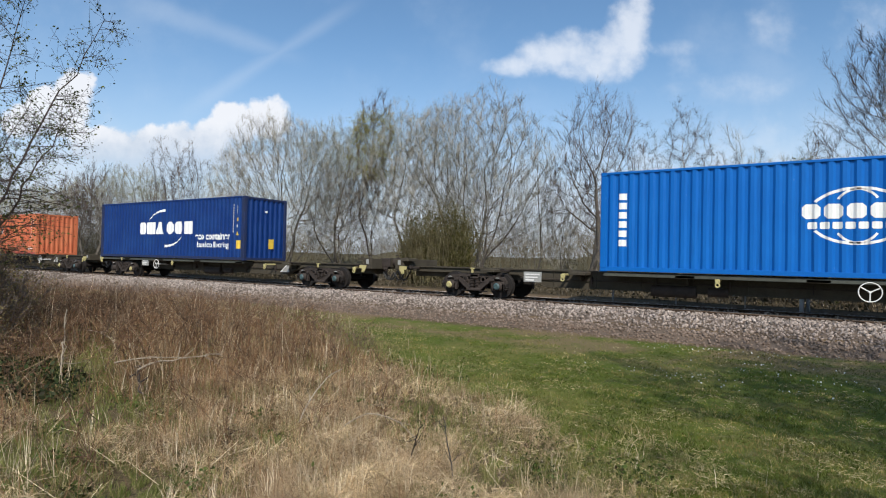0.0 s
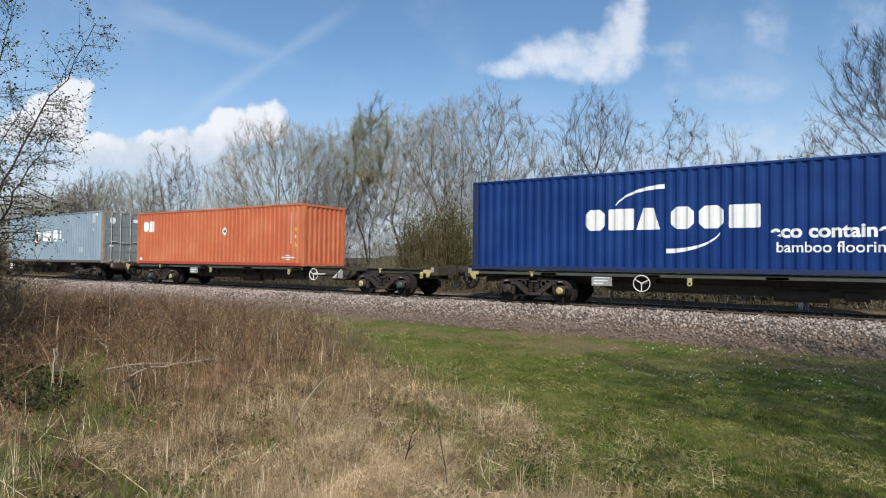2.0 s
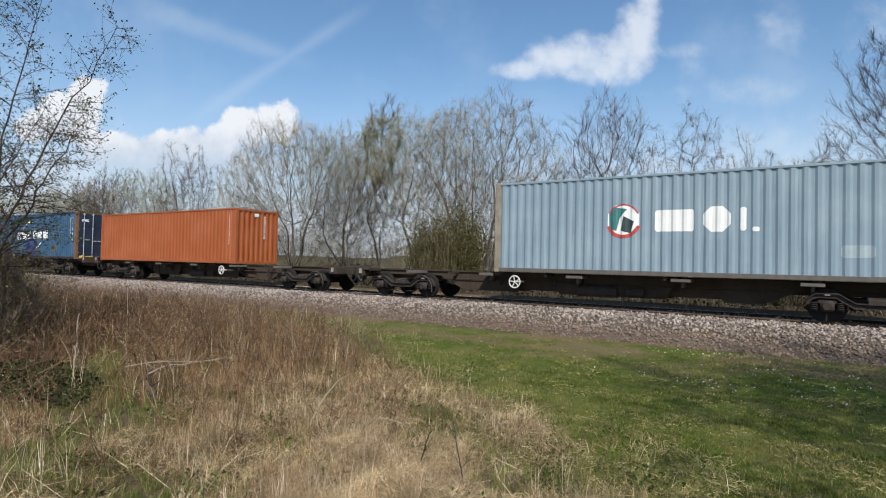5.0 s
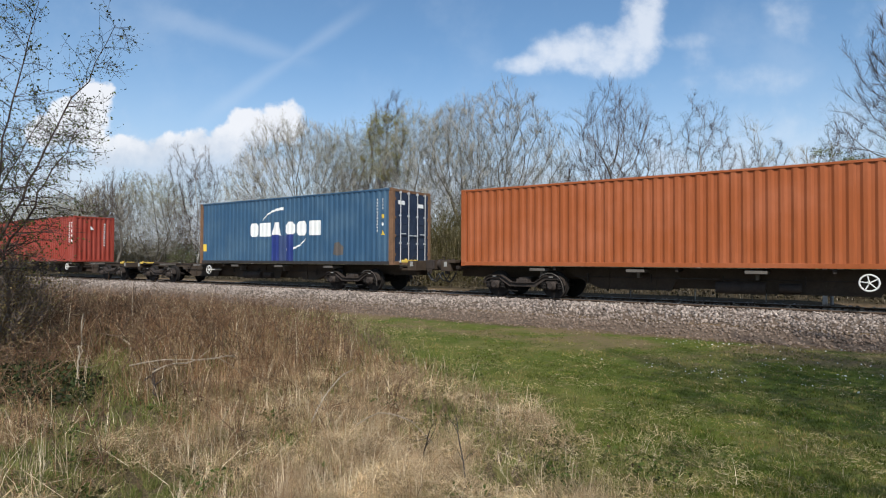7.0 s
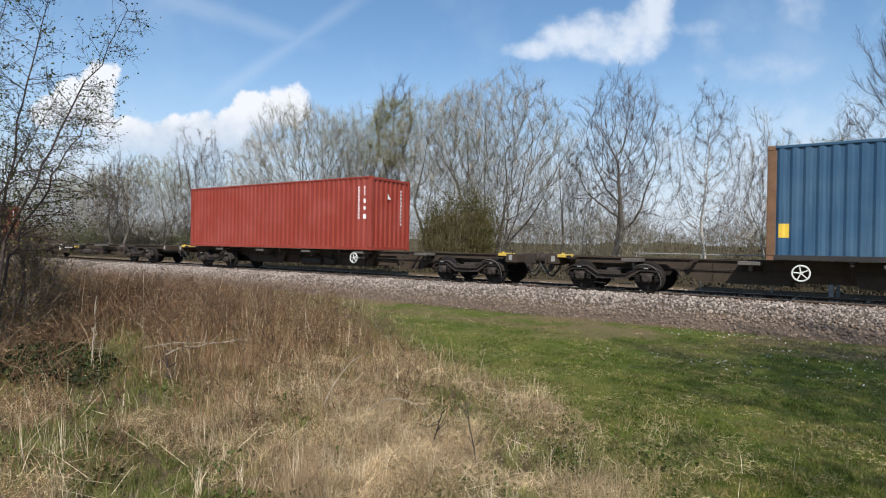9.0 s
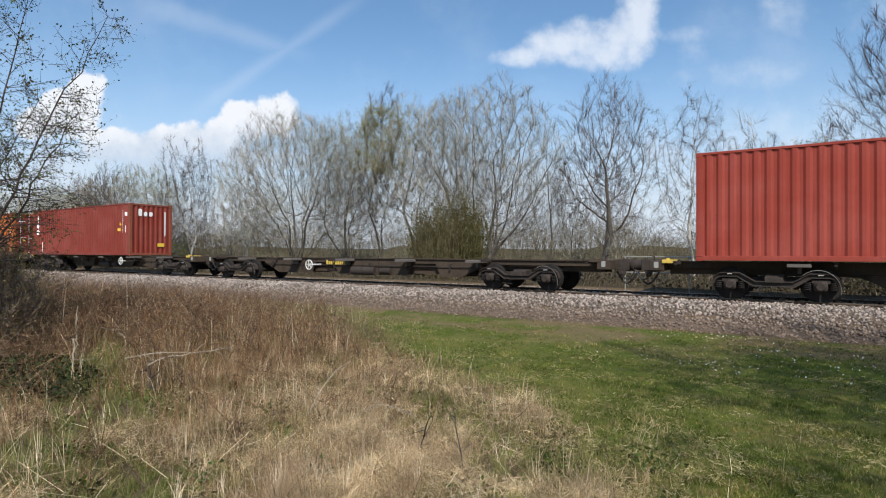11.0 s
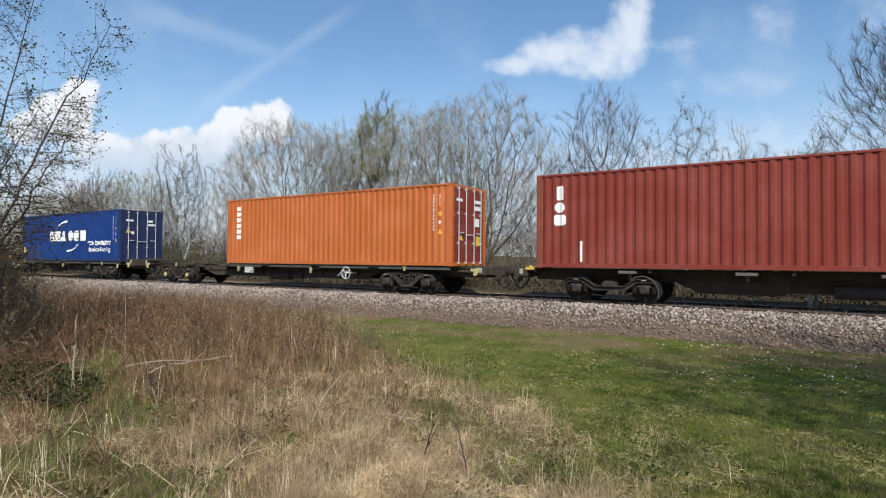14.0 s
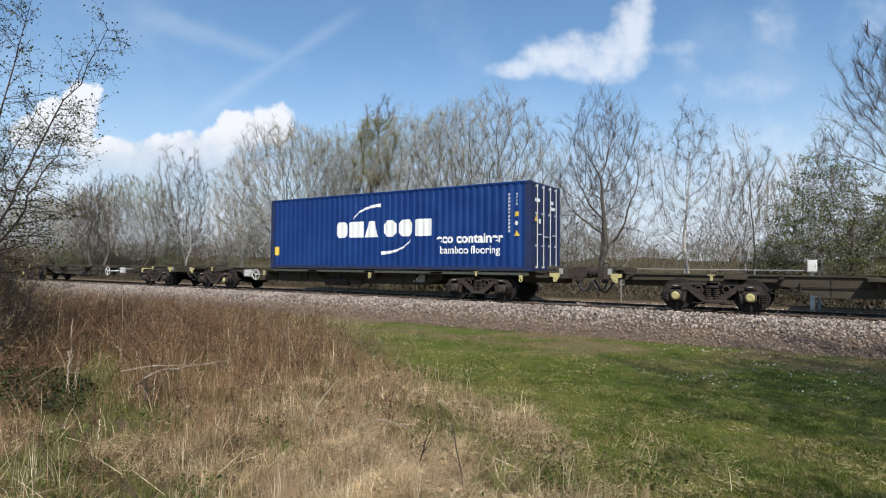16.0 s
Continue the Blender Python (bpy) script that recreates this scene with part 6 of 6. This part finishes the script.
def build_scrub():
    """Far hedge, and the rough growth just beyond the track."""
    rng = np.random.default_rng(41)
    def nearer(x):
        return -15 * sstep(-22, -58, np.asarray(x, float))

    # hedge and woodland edge in the distance
    n = 70000
    x = rng.uniform(-170, 60, n)
    y = 50 + 5 * rng.random(n) ** 1.5 + nearer(x)
    lump = .5 * np.sin(x * .31) + .45 * np.sin(x * .83 + 1) + .3 * np.sin(x * 2.1) + .25 * np.sin(x * 4.7 + 2)
    z = (3.0 + .45 * lump) * rng.random(n) ** .6
    v, f = leaf_quads(np.stack([x, y, z], 1), .10, rng)
    tagged(new("far_hedge", tri_mesh("far_hedge", v, f, leafy("far_hedge_leaf", [(.10, .095, .042), (.135, .12, .058), (.11, .085, .052), (.07, .065, .034)]))), "long olive-brown hedge across the field", "hedge", kind="stuff")
    # leafless wood beyond the field
    m = 16000
    x = rng.uniform(-190, 70, m)
    y = rng.uniform(49, 60, m) + nearer(x)
    h = rng.uniform(1.5, 3.6, m) * (1 + .25 * np.sin(x * .21) + .25 * np.sin(x * .63) + .2 * np.sin(x * 1.9)) + 1.2
    l1, l2 = rng.normal(0, .12, (m, 2)), rng.normal(0, .3, (m, 2))
    p0 = np.stack([x, y, 0 * x + .5], 1)
    p1 = p0 + np.stack([l1[:, 0] * h, l1[:, 1] * h, h * .6], 1)
    p2 = p1 + np.stack([l2[:, 0] * h, l2[:, 1] * h, h * .4], 1)
    p3 = p1 + np.stack([l1[:, 1] * h * 2, l2[:, 1] * h, h * .3], 1)
    r = rng.uniform(.010, .018, (m, 1))
    v, f = tubes(np.concatenate([np.concatenate([p0, p1, r, r * .8], 1), np.concatenate([p1, p2, r * .7, r * .35], 1), np.concatenate([p1, p3, r * .6, r * .3], 1)]), 3)
    tagged(new("far_wood", tri_mesh("far_wood", v, f, material("brown_thicket_twig", (.17, .14, .09), (.09, .075, .045), .9, 0, 1, 8, 0.0, island=.35, spec=.1))), "leafless grey wood beyond the field", "wood", kind="stuff")
    # the rising bank that the hedge stands on
    xs = np.arange(-260, 120, 1.5)
    vv = [(a, b + .6 * math.sin(a * .4) + float(nearer(a)), c) for a in xs for b, c in ((48, -.2), (51, 1.1 + .25 * math.sin(a * .23)), (55, 2.1 + .3 * math.sin(a * .31) + .15 * math.sin(a * 1.3)), (66, 2.2), (90, 0))]
    ff = [(i * 5 + j, i * 5 + 5 + j, i * 5 + 6 + j, i * 5 + 1 + j) for i in range(len(xs) - 1) for j in range(4)]
    bank = new("bank", tri_mesh("bank", vv, ff, material("rough_bank_grass", (.105, .09, .05), (.065, .06, .034), .95, 0, .5, 6, .8)))
    tagged(bank, "low bank of rough olive-brown grass", "bank", kind="structure")
    # nearer thicket of twigs
    segs, pts = [], []
    for _ in range(9000):
        x, y = rng.uniform(-95, 9), 21.6 + 8 * rng.random() ** 1.3
        h = rng.uniform(.4, 1.5) * (0.6 + .4 * math.sin(x * .6) ** 2) * (.5 if y < 22.6 else 1.0 if y < 24 or x < -4 else 1.6)
        p = np.array([x, y, float(ground_z(x, y)) - .05])
        d = rng.normal(0, .35, 2)
        for i in range(3):
            q = p + np.array([d[0] * h / 3, d[1] * h / 3, h / 3 * (1 - .25 * i)])
            segs.append((*p, *q, .010, .007))
            p = q
            if rng.random() < .8:
                pts.append(p + rng.normal(0, .1, 3))
    v, f = tubes(segs, 3)
    tagged(new("lineside_scrub", tri_mesh("lineside_scrub", v, f, leafy("scrub_stem", [(.085, .065, .043), (.15, .12, .08), (.055, .045, .03), (.115, .09, .055), (.30, .26, .20)], through=.0))), "tangled brown and olive scrub beyond the track", "scrub", kind="stuff")
    v, f = leaf_quads(np.array(pts), .13, rng)
    tagged(new("scrub_leaves", tri_mesh("scrub_leaves", v, f, leafy("scrub_leaf", [(.05, .046, .024), (.075, .062, .037), (.11, .085, .054)]))), "low green and brown leaves in the scrub", "scrub", kind="stuff")


build_scrub()


# ---------------------------------------------------------------- grass
def blades(x, y, z, h, w, lean, rng, curl=0.3):
    """Two-jointed blades: arrays of feet, heights, widths and leans."""
    c = len(x)
    a = rng.uniform(0, 6.283, c)
    la = rng.uniform(0, 6.283, c)
    side = np.stack([np.cos(a), np.sin(a), np.zeros(c)], 1) * (w / 2)[:, None]
    ld = np.stack([np.cos(la), np.sin(la), np.zeros(c)], 1) * (lean * h)[:, None]
    foot = np.stack([x, y, z], 1)
    mid = foot + ld * .45 + np.stack([0 * h, 0 * h, h * .58], 1)
    tip = foot + ld * (1 + curl * .3) + np.stack([0 * h, 0 * h, h * np.sqrt(np.clip(1 - (lean * .6) ** 2, .1, 1))], 1)
    v = np.stack([foot - side, foot + side, mid - side * .8, mid + side * .8, tip], 1)
    t = np.array([(0, 1, 3), (0, 3, 2), (2, 3, 4)])
    f = (t[None] + (np.arange(c) * 5)[:, None, None]).reshape(-1, 3)
    return v.reshape(-1, 3), f


def strands(x, y, z, length, w, rise, rng):
    """Straight tapered strips lying at a slope: rise is the sine of their slope."""
    c = len(x)
    a, b = rng.uniform(0, 6.283, c), rng.uniform(0, 6.283, c)
    run_ = np.sqrt(1 - rise ** 2)
    d = np.stack([np.cos(a) * run_, np.sin(a) * run_, rise], 1)
    side = np.cross(d, np.stack([np.cos(b), np.sin(b), .8 + 0 * a], 1))
    side *= (w / 2 / (np.linalg.norm(side, axis=1) + 1e-9))[:, None]
    p = np.stack([x, y, z], 1) - d * (length * .3)[:, None]
    q = p + d * length[:, None]
    v = np.stack([p - side, p + side, q + side * .4, q - side * .4], 1)
    return v.reshape(-1, 3), (np.arange(4)[None] + (np.arange(c) * 4)[:, None])


def scatter(rng, n, keep, near=3.4, far=30.0):
    """Places over the clearing, thinning out with the distance from the path's edge."""
    a = np.radians(rng.uniform(-8, 76, n))
    k = .75
    r = (near ** -k + rng.random(n) * (far ** -k - near ** -k)) ** (-1 / k)
    x, y = -np.sin(a) * r, np.cos(a) * r
    ok = (y < 13.4 + .3 * wave(x, y, .5)) & keep(x, y)
    return x[ok], y[ok]


def relief(x, y):
    """Tussocks and hollows of the matted grass, 0 to 1."""
    return np.clip(.5 + .38 * wave(x, y, .30, 4.0) + .30 * wave(x, y, .75, 1.5) + .18 * wave(x, y, .13, 6.0), 0, 1)


def brush_height(x, y):
    """How tall the dead scrub stands."""
    low = 1 - .85 * sstep(5.0, 9.0, y)
    return 0.25 + 0.45 * sstep(-4.8, -8.5, x) * sstep(2.2, 4.6, y) * low * sstep(.3, 3.0, straw(x, y)) + 0.06 * wave(x, y, .8, 5.0) + .06 * wave(x, y, .37, 1.0)


def greenness(x, y):
    """Above 0 where fresh grass has come through the dead growth."""
    near = sstep(-.3, .9, (-x * .5 + 1.1) - y)
    return wave(x, y, .55, 7.0) + .5 * wave(x, y, .21, 2.0) - .55 + 1.35 * near + 1.0 * sstep(3.6, .2, straw(x, y)) * sstep(5.0, 8.5, y) + .7 * sstep(2.4, .2, straw(x, y)) + .95 * sstep(5.5, 9.0, y)


def build_grass():
    rng = np.random.default_rng(51)

    def view(x, y):
        """The wedge of ground before the viewpoint."""
        a = np.degrees(np.arctan2(-x, y))
        return (a > -12) & (a < 80) & (np.hypot(x, y) > 2.0)

    def noisy(x, m, s):
        return rng.normal(m, s, len(x))

    def lay(name, label, mat, v, f):
        tagged(new(name, tri_mesh(name, v, f, mat)), label, "grass", kind="stuff")

    # mown lawn
    x, y = scatter(rng, 210000, lambda x, y: (straw(x, y) < noisy(x, .5, .7)) & (rng.random(len(x)) > .75 * sstep(9.0, 12.0, y) * sstep(-.25, .45, wave(x, y, 1.1, 1.0) + .4 * wave(x, y, .35, 2.0))), far=20)
    c = len(x)
    h = rng.uniform(.012, .042, c) * (1 + .45 * wave(x, y, .45, 2.0))
    v, f = blades(x, y, ground_z(x, y) - .004, h, rng.uniform(.005, .010, c) * np.clip(np.hypot(x, y) / 7, .7, 1.6), rng.uniform(.2, 1.2, c), rng)
    lay("lawn_grass", "short mown green grass with dry flecks",
        leafy("lawn_blade", [(.10, .125, .014), (.15, .165, .022), (.22, .21, .05), (.30, .245, .09), (.50, .40, .19)], through=.3, patch=(.26, .205, .08), patch_scale=1.1, moss=(.055, .078, .010)), v, f)
    # dry clippings and moss flecks that mottle it
    x, y = scatter(rng, 90000, lambda x, y: (straw(x, y) < .9) & (wave(x, y, .5, 6.0) + .7 * wave(x, y, .17, 3.0) + noisy(x, 0, .35) + .9 * sstep(-2.0, .2, straw(x, y)) > .6), far=20)
    c = len(x)
    v, f = strands(x, y, ground_z(x, y) + rng.uniform(.008, .04, c), rng.uniform(.02, .07, c), rng.uniform(.003, .006, c) * np.clip(np.hypot(x, y) / 7, .8, 1.8), rng.uniform(-.1, .6, c), rng)
    lay("dry_clippings", "pale dry clippings lying in the lawn", leafy("dry_clipping", [(.36, .29, .14), (.48, .39, .21), (.26, .21, .09), (.55, .47, .29)], through=.15), v, f)
    # dead straw lying matted over the soil, heaped in tussocks
    pale = leafy("pale_dead_grass", [(.64, .47, .26), (.75, .58, .355), (.34, .235, .135), (.76, .62, .41), (.49, .34, .19), (.17, .115, .07), (.27, .235, .095)], through=.2, patch=(.36, .25, .155), patch_scale=1.3)
    x, y = scatter(rng, 260000, lambda x, y: (straw(x, y) > noisy(x, .6, .45)) & (greenness(x, y) + noisy(x, 0, .4) < .15) & (rng.random(len(x)) < .25 + 1.1 * relief(x, y)))
    c = len(x)
    z = ground_z(x, y) + (.20 * relief(x, y) * sstep(-.6, 1.2, straw(x, y)) + .015) * rng.random(c) ** .5
    v, f = strands(x, y, z, rng.uniform(.05, .20, c), rng.uniform(.002, .0040, c) * np.clip(np.hypot(x, y) / 6, .8, 1.8), rng.uniform(-.1, .8, c), rng)
    lay("flattened_straw", "flattened tangle of pale straw", pale, v, f)

    def straws(n, keep, h0, h1, w0, w1, mat, name, label, ln=(.15, 1.0), clump=.35):
        x, y = scatter(rng, n, keep)
        # tussocks: feet drawn together
        ia, ib = np.round((x + .31 * y) / .23), np.round((y - .17 * x + .1 * np.sin(x * 3)) / .21)
        cx, cy = x - ((x + .31 * y) - ia * .23) + .11 * np.sin(ia * 12.9 + ib * 78.2), y - ((y - .17 * x + .1 * np.sin(x * 3)) - ib * .21) + .11 * np.sin(ia * 39.3 + ib * 11.1)
        x, y = x + (cx - x) * clump, y + (cy - y) * clump
        c = len(x)
        h = rng.uniform(h0, h1, c) * np.clip(brush_height(x, y) / .5, .45, 1.4) * (1 - .45 * sstep(-1.2, .4, -straw(x, y))) * (.7 + .6 * relief(x, y))
        v, f = blades(x, y, ground_z(x, y) - .01, h, rng.uniform(w0, w1, c) * np.clip(np.hypot(x, y) / 6, .8, 1.8), rng.uniform(*ln, c), rng)
        lay(name, label, mat, v, f)

    rust = leafy("brown_dead_stems", [(.20, .105, .055), (.29, .165, .085), (.10, .058, .034), (.40, .265, .15)], through=.12)
    fresh = leafy("fresh_rough_grass", [(.095, .12, .028), (.15, .18, .042), (.21, .225, .07), (.38, .32, .16)], through=.3, patch=(.28, .25, .105), patch_scale=1.5)
    straws(210000, lambda x, y: (straw(x, y) > noisy(x, .35, .5)) & (rng.random(len(x)) < .3 + 1.1 * relief(x, y)) & (rng.random(len(x)) < np.clip(1.25 - .12 * (-x - 4.5), .3, 1)) & (greenness(x, y) + noisy(x, 0, .3) < .1) & (wave(x, y, .33, 8.0) + noisy(x, 0, .5) > -.45),
           .14, .52, .0018, .0036, pale, "dead_grass", "pale straw-coloured dead grass", (.02, .75))
    straws(100000, lambda x, y: (straw(x, y) > .5) & (rng.random(len(x)) > .7 * sstep(7.0, 10.0, y)) & (greenness(x, y) + noisy(x, 0, .35) < np.where(y > 4.6, .95, .55)) & (rng.random(len(x)) < sstep(-4.0, -7.5, x) + .22 * sstep(-2.0, -4, x)), .22, .66, .0025, .0055, rust, "dead_stems", "brown dead stems and bracken", (.03, .6), .2)
    straws(200000, lambda x, y: (straw(x, y) > noisy(x, -.8, .6)) & (greenness(x, y) + noisy(x, 0, .3) > -.12), .08, .30, .0028, .0055, fresh, "rough_grass", "fresh green grass among the dead growth", (.1, .9))
    # a few tall pale stalks that stand clear, in bundles
    straws(7000, lambda x, y: (straw(x, y) > noisy(x, .2, .6)) & (wave(x, y, .4, 9.0) > .15), .45, .85, .0028, .0042, leafy("bleached_stalk", [(.70, .56, .38), (.78, .66, .48), (.55, .40, .25)], through=.1), "tall_stalks", "tall bleached grass stalks", (.03, .5), .6)
    # the same growth goes on, thinner, round and behind the viewpoint
    x, y = rng.uniform(-10, 7, 90000), rng.uniform(-6, 6, 90000)
    a = np.degrees(np.arctan2(-x, y))
    ok = (np.hypot(x, y) < 3.5) | (a < -8) | (a > 76)
    for pick, mat, name, label in ((straw(x, y) > noisy(x, .2, .4), pale, "trodden_straw", "thin trodden straw on the soil"), (straw(x, y) < noisy(x, .2, .4), fresh, "lawn_edge_grass", "short green grass at the lawn's edge")):
        gx, gy = x[ok & pick], y[ok & pick]
        c = len(gx)
        v, f = strands(gx, gy, ground_z(gx, gy) + rng.uniform(.005, .05, c), rng.uniform(.05, .16, c), rng.uniform(.004, .009, c), rng.uniform(-.1, .7, c), rng)
        lay(name, label, mat, v, f)
    # long loose strands, bleached and dark, and low weeds in the hollows
    for n, cols, name, label in ((1500, [(.66, .52, .33), (.78, .66, .46), (.52, .38, .22)], "loose_straw", "long bleached loose straws"), (3600, [(.06, .04, .026), (.11, .07, .042), (.16, .10, .06)], "broken_stems", "dark broken weed stems")):
        x, y = scatter(rng, n, lambda x, y: (straw(x, y) > noisy(x, .3, .5)) & (wave(x, y, .5, 3.0) + noisy(x, 0, .5) > 0))
        c = len(x)
        v, f = strands(x, y, ground_z(x, y) + rng.uniform(.03, .2, c), rng.uniform(.12, .42, c), rng.uniform(.002, .0042, c), rng.uniform(-.1, .85, c), rng)
        lay(name, label, leafy(name, cols, through=.05), v, f)
    x, y = scatter(rng, 60000, lambda x, y: (straw(x, y) > noisy(x, -.1, .4)) & (wave(x, y, .28, 1.0) + .6 * wave(x, y, .9, 5.0) + .5 * sstep(-.2, .8, greenness(x, y)) + noisy(x, 0, .15) > 1.0))
    v, f = leaf_quads(np.stack([x, y, ground_z(x, y) + rng.uniform(.02, .16, len(x))], 1), .038, rng, .35)
    lay("weeds", "low dark green weeds among the straw", leafy("weed_leaf", [(.045, .07, .018), (.08, .11, .028), (.12, .13, .04), (.06, .045, .022)], through=.25), v, f)
    # white daisies on the lawn
    c = 200
    k = rng.integers(0, 6, c)
    cx, cy = np.array([-2.0, -.9, -.6, -1.6, .4, -.9])[k], np.array([12.4, 12.7, 10.9, 9.5, 10.0, 9.4])[k]
    fx, fy = cx + rng.normal(0, .7, c), cy + rng.normal(0, .35, c)
    v, f = leaf_quads(np.stack([fx, fy, ground_z(fx, fy) + .045], 1), .03, rng, .5)
    tagged(new("daisies", tri_mesh("daisies", v, f, BLOSSOM)), "small white daisies in the lawn", "flowers", kind="stuff")
    # brambles: long arching canes with side shoots and dead leaves
    segs, pts = [], []
    for _ in range(3200):
        x, y = rng.uniform(-20, -3.0), rng.uniform(2.2, 12.5)
        if straw(x, y) < 1.0 or not view(np.array([x]), np.array([y]))[0] or rng.random() > (float(sstep(-5.0, -9, x)) + .06) * (1 - .75 * float(sstep(6.0, 9.0, y))):
            continue
        hb = float(brush_height(x, y))
        h = hb * rng.uniform(.7, 1.2)
        a = rng.uniform(0, 6.283)
        reach = h * rng.uniform(.3, 1.3)
        z0 = float(ground_z(x, y))
        prev = None
        for i in range(7):
            t = i / 6
            p = np.array([x + math.cos(a) * reach * t, y + math.sin(a) * reach * t, z0 + h * math.sin(min(t * 2.1, 2.6))]) + rng.normal(0, .025, 3)
            if prev is not None:
                segs.append((*prev, *p, .0065 - .003 * t, .006 - .003 * t))
                for _ in range(2):
                    q = p + rng.normal(0, .16, 3) + [0, 0, .06]
                    segs.append((*p, *q, .0032, .002))
                    if rng.random() < .35:
                        pts.append(q)
            prev = p
    v, f = tubes(segs, 3)
    tagged(new("brambles", tri_mesh("brambles", v, f, leafy("bramble_cane", [(.13, .07, .042), (.20, .115, .064), (.055, .035, .024), (.35, .25, .16)], through=.0))), "tangled brown bramble canes", "brambles", kind="stuff")
    v, f = leaf_quads(np.array(pts), .036, rng)
    tagged(new("dead_leaves", tri_mesh("dead_leaves", v, f, leafy("dead_leaf", [(.19, .12, .065), (.29, .19, .11), (.12, .08, .045)]))), "curled brown dead leaves", "leaves", kind="stuff")


build_grass()


def build_dead_branches():
    """Broken branches caught in the scrub."""
    rng = np.random.default_rng(61)
    pale = material("bleached_dead_wood", (.34, .28, .205), (.20, .165, .12), .85, 0, 6, 40, .3)
    dark = material("dark_rotten_wood", (.045, .034, .027), (.025, .02, .017), .9, 0, 6, 40, .4)
    for name, label, mat, p, q, r, up, twigs_n in (
            ("dead_branch", "bleached broken branch caught in the scrub", pale, (-9.6, 4.55, .50), (-8.5, 4.45, .42), .009, .05, 5),
            ("dead_branch", "bleached broken branch caught in the scrub", pale, (-6.75, 3.5, .46), (-6.35, 4.15, .47), .008, .04, 4),
            ("dead_branch", "bleached broken branch caught in the scrub", pale, (-6.6, 3.7, .38), (-6.45, 4.75, .42), .011, .05, 4),
            ("rotten_log", "dark rotten stem lying in the scrub", dark, (-7.0, 3.95, .34), (-6.35, 3.6, .16), .022, .03, 3),
            ("dead_stalk", "tall pale dead stalk standing in the scrub", pale, (-8.55, 3.77, .0), (-8.55, 3.80, .95), .012, .0, 2),
            ("dead_stalk", "pale forked dead stalk in the scrub", pale, (-7.45, 3.27, .0), (-7.6, 3.35, .62), .012, .0, 4),
            ("dead_cane", "tan dead cane arching over the grass", pale, (-3.7, 3.95, .10), (-2.85, 4.1, .12), .006, .22, 2),
            ("dead_cane", "tan dead cane arching over the grass", pale, (-4.25, 3.99, .10), (-4.7, 5.1, .40), .008, .10, 2),
            ("dead_cane", "dark dead cane in the grass", dark, (-2.85, 3.95, .05), (-2.6, 3.75, .40), .006, .03, 4),
            ("dead_cane", "dark dead cane in the grass", dark, (-2.2, 3.6, .04), (-2.75, 4.3, .34), .006, .06, 5)):
        p, q = np.array(p), np.array(q)
        pts = [p + (q - p) * t + [0, 0, up * 4 * t * (1 - t)] + rng.normal(0, r * .8, 3) for t in np.linspace(0, 1, 9)]
        stem = tagged(new(name, coil(pts, [r * (1 - .06 * i) for i in range(9)], 6).mesh(name, mat, True)), label, "branch")
        for k in rng.integers(2, 8, twigs_n):
            e = pts[k] + (q - p) * .12 + rng.normal(0, .055, 3) + [0, 0, .01]
            f = e + (e - pts[k]) * .5 + rng.normal(0, .03, 3)
            part("twig", coil([pts[k], e, f], [r * .5, r * .35, r * .2]), mat, stem)

    # near-black leaves, added to stand for the shade in the scrub's hollow
    a, rr = rng.uniform(0, 6.283, 1500), .75 * np.sqrt(rng.random(1500))
    cx = -8.0 + rr * np.cos(a) * 1.5
    cy = 3.05 + rr * np.sin(a) * .8
    v, fc = leaf_quads(np.stack([cx, cy, ground_z(cx, cy) + .05 + .30 * rng.random(1500) * (1 - rr * rr)], 1), .06, rng, .3)
    tagged(new("hollow_shade_leaves", tri_mesh("hollow_shade_leaves", v, fc, leafy("hollow_shade_leaf", [(.022, .030, .012), (.04, .055, .02), (.03, .028, .016)], through=.1))), "low near-black green leaves standing in for a hollow's shade", "brambles", kind="stuff")


build_dead_branches()


# ---------------------------------------------------------------- movement
def motions():
    """The whole train rolls along the track."""
    for ob, u in TRAIN:
        box = ob["category"] == "container"
        walk(ob, [(i * 0.5, pose(u + run(i * 0.5), TRACK_Y, RAIL_TOP + (1.0 if box else 0.0))) for i in range(33)])
    # wheels roll without slipping
    for ob, x in WHEELS:
        walk(ob, [(i / 30, pose(x, 0, AXLE_Z, 0, math.degrees(run(i / 30) / AXLE_Z) % 360, 0)) for i in range(481)])


motions()
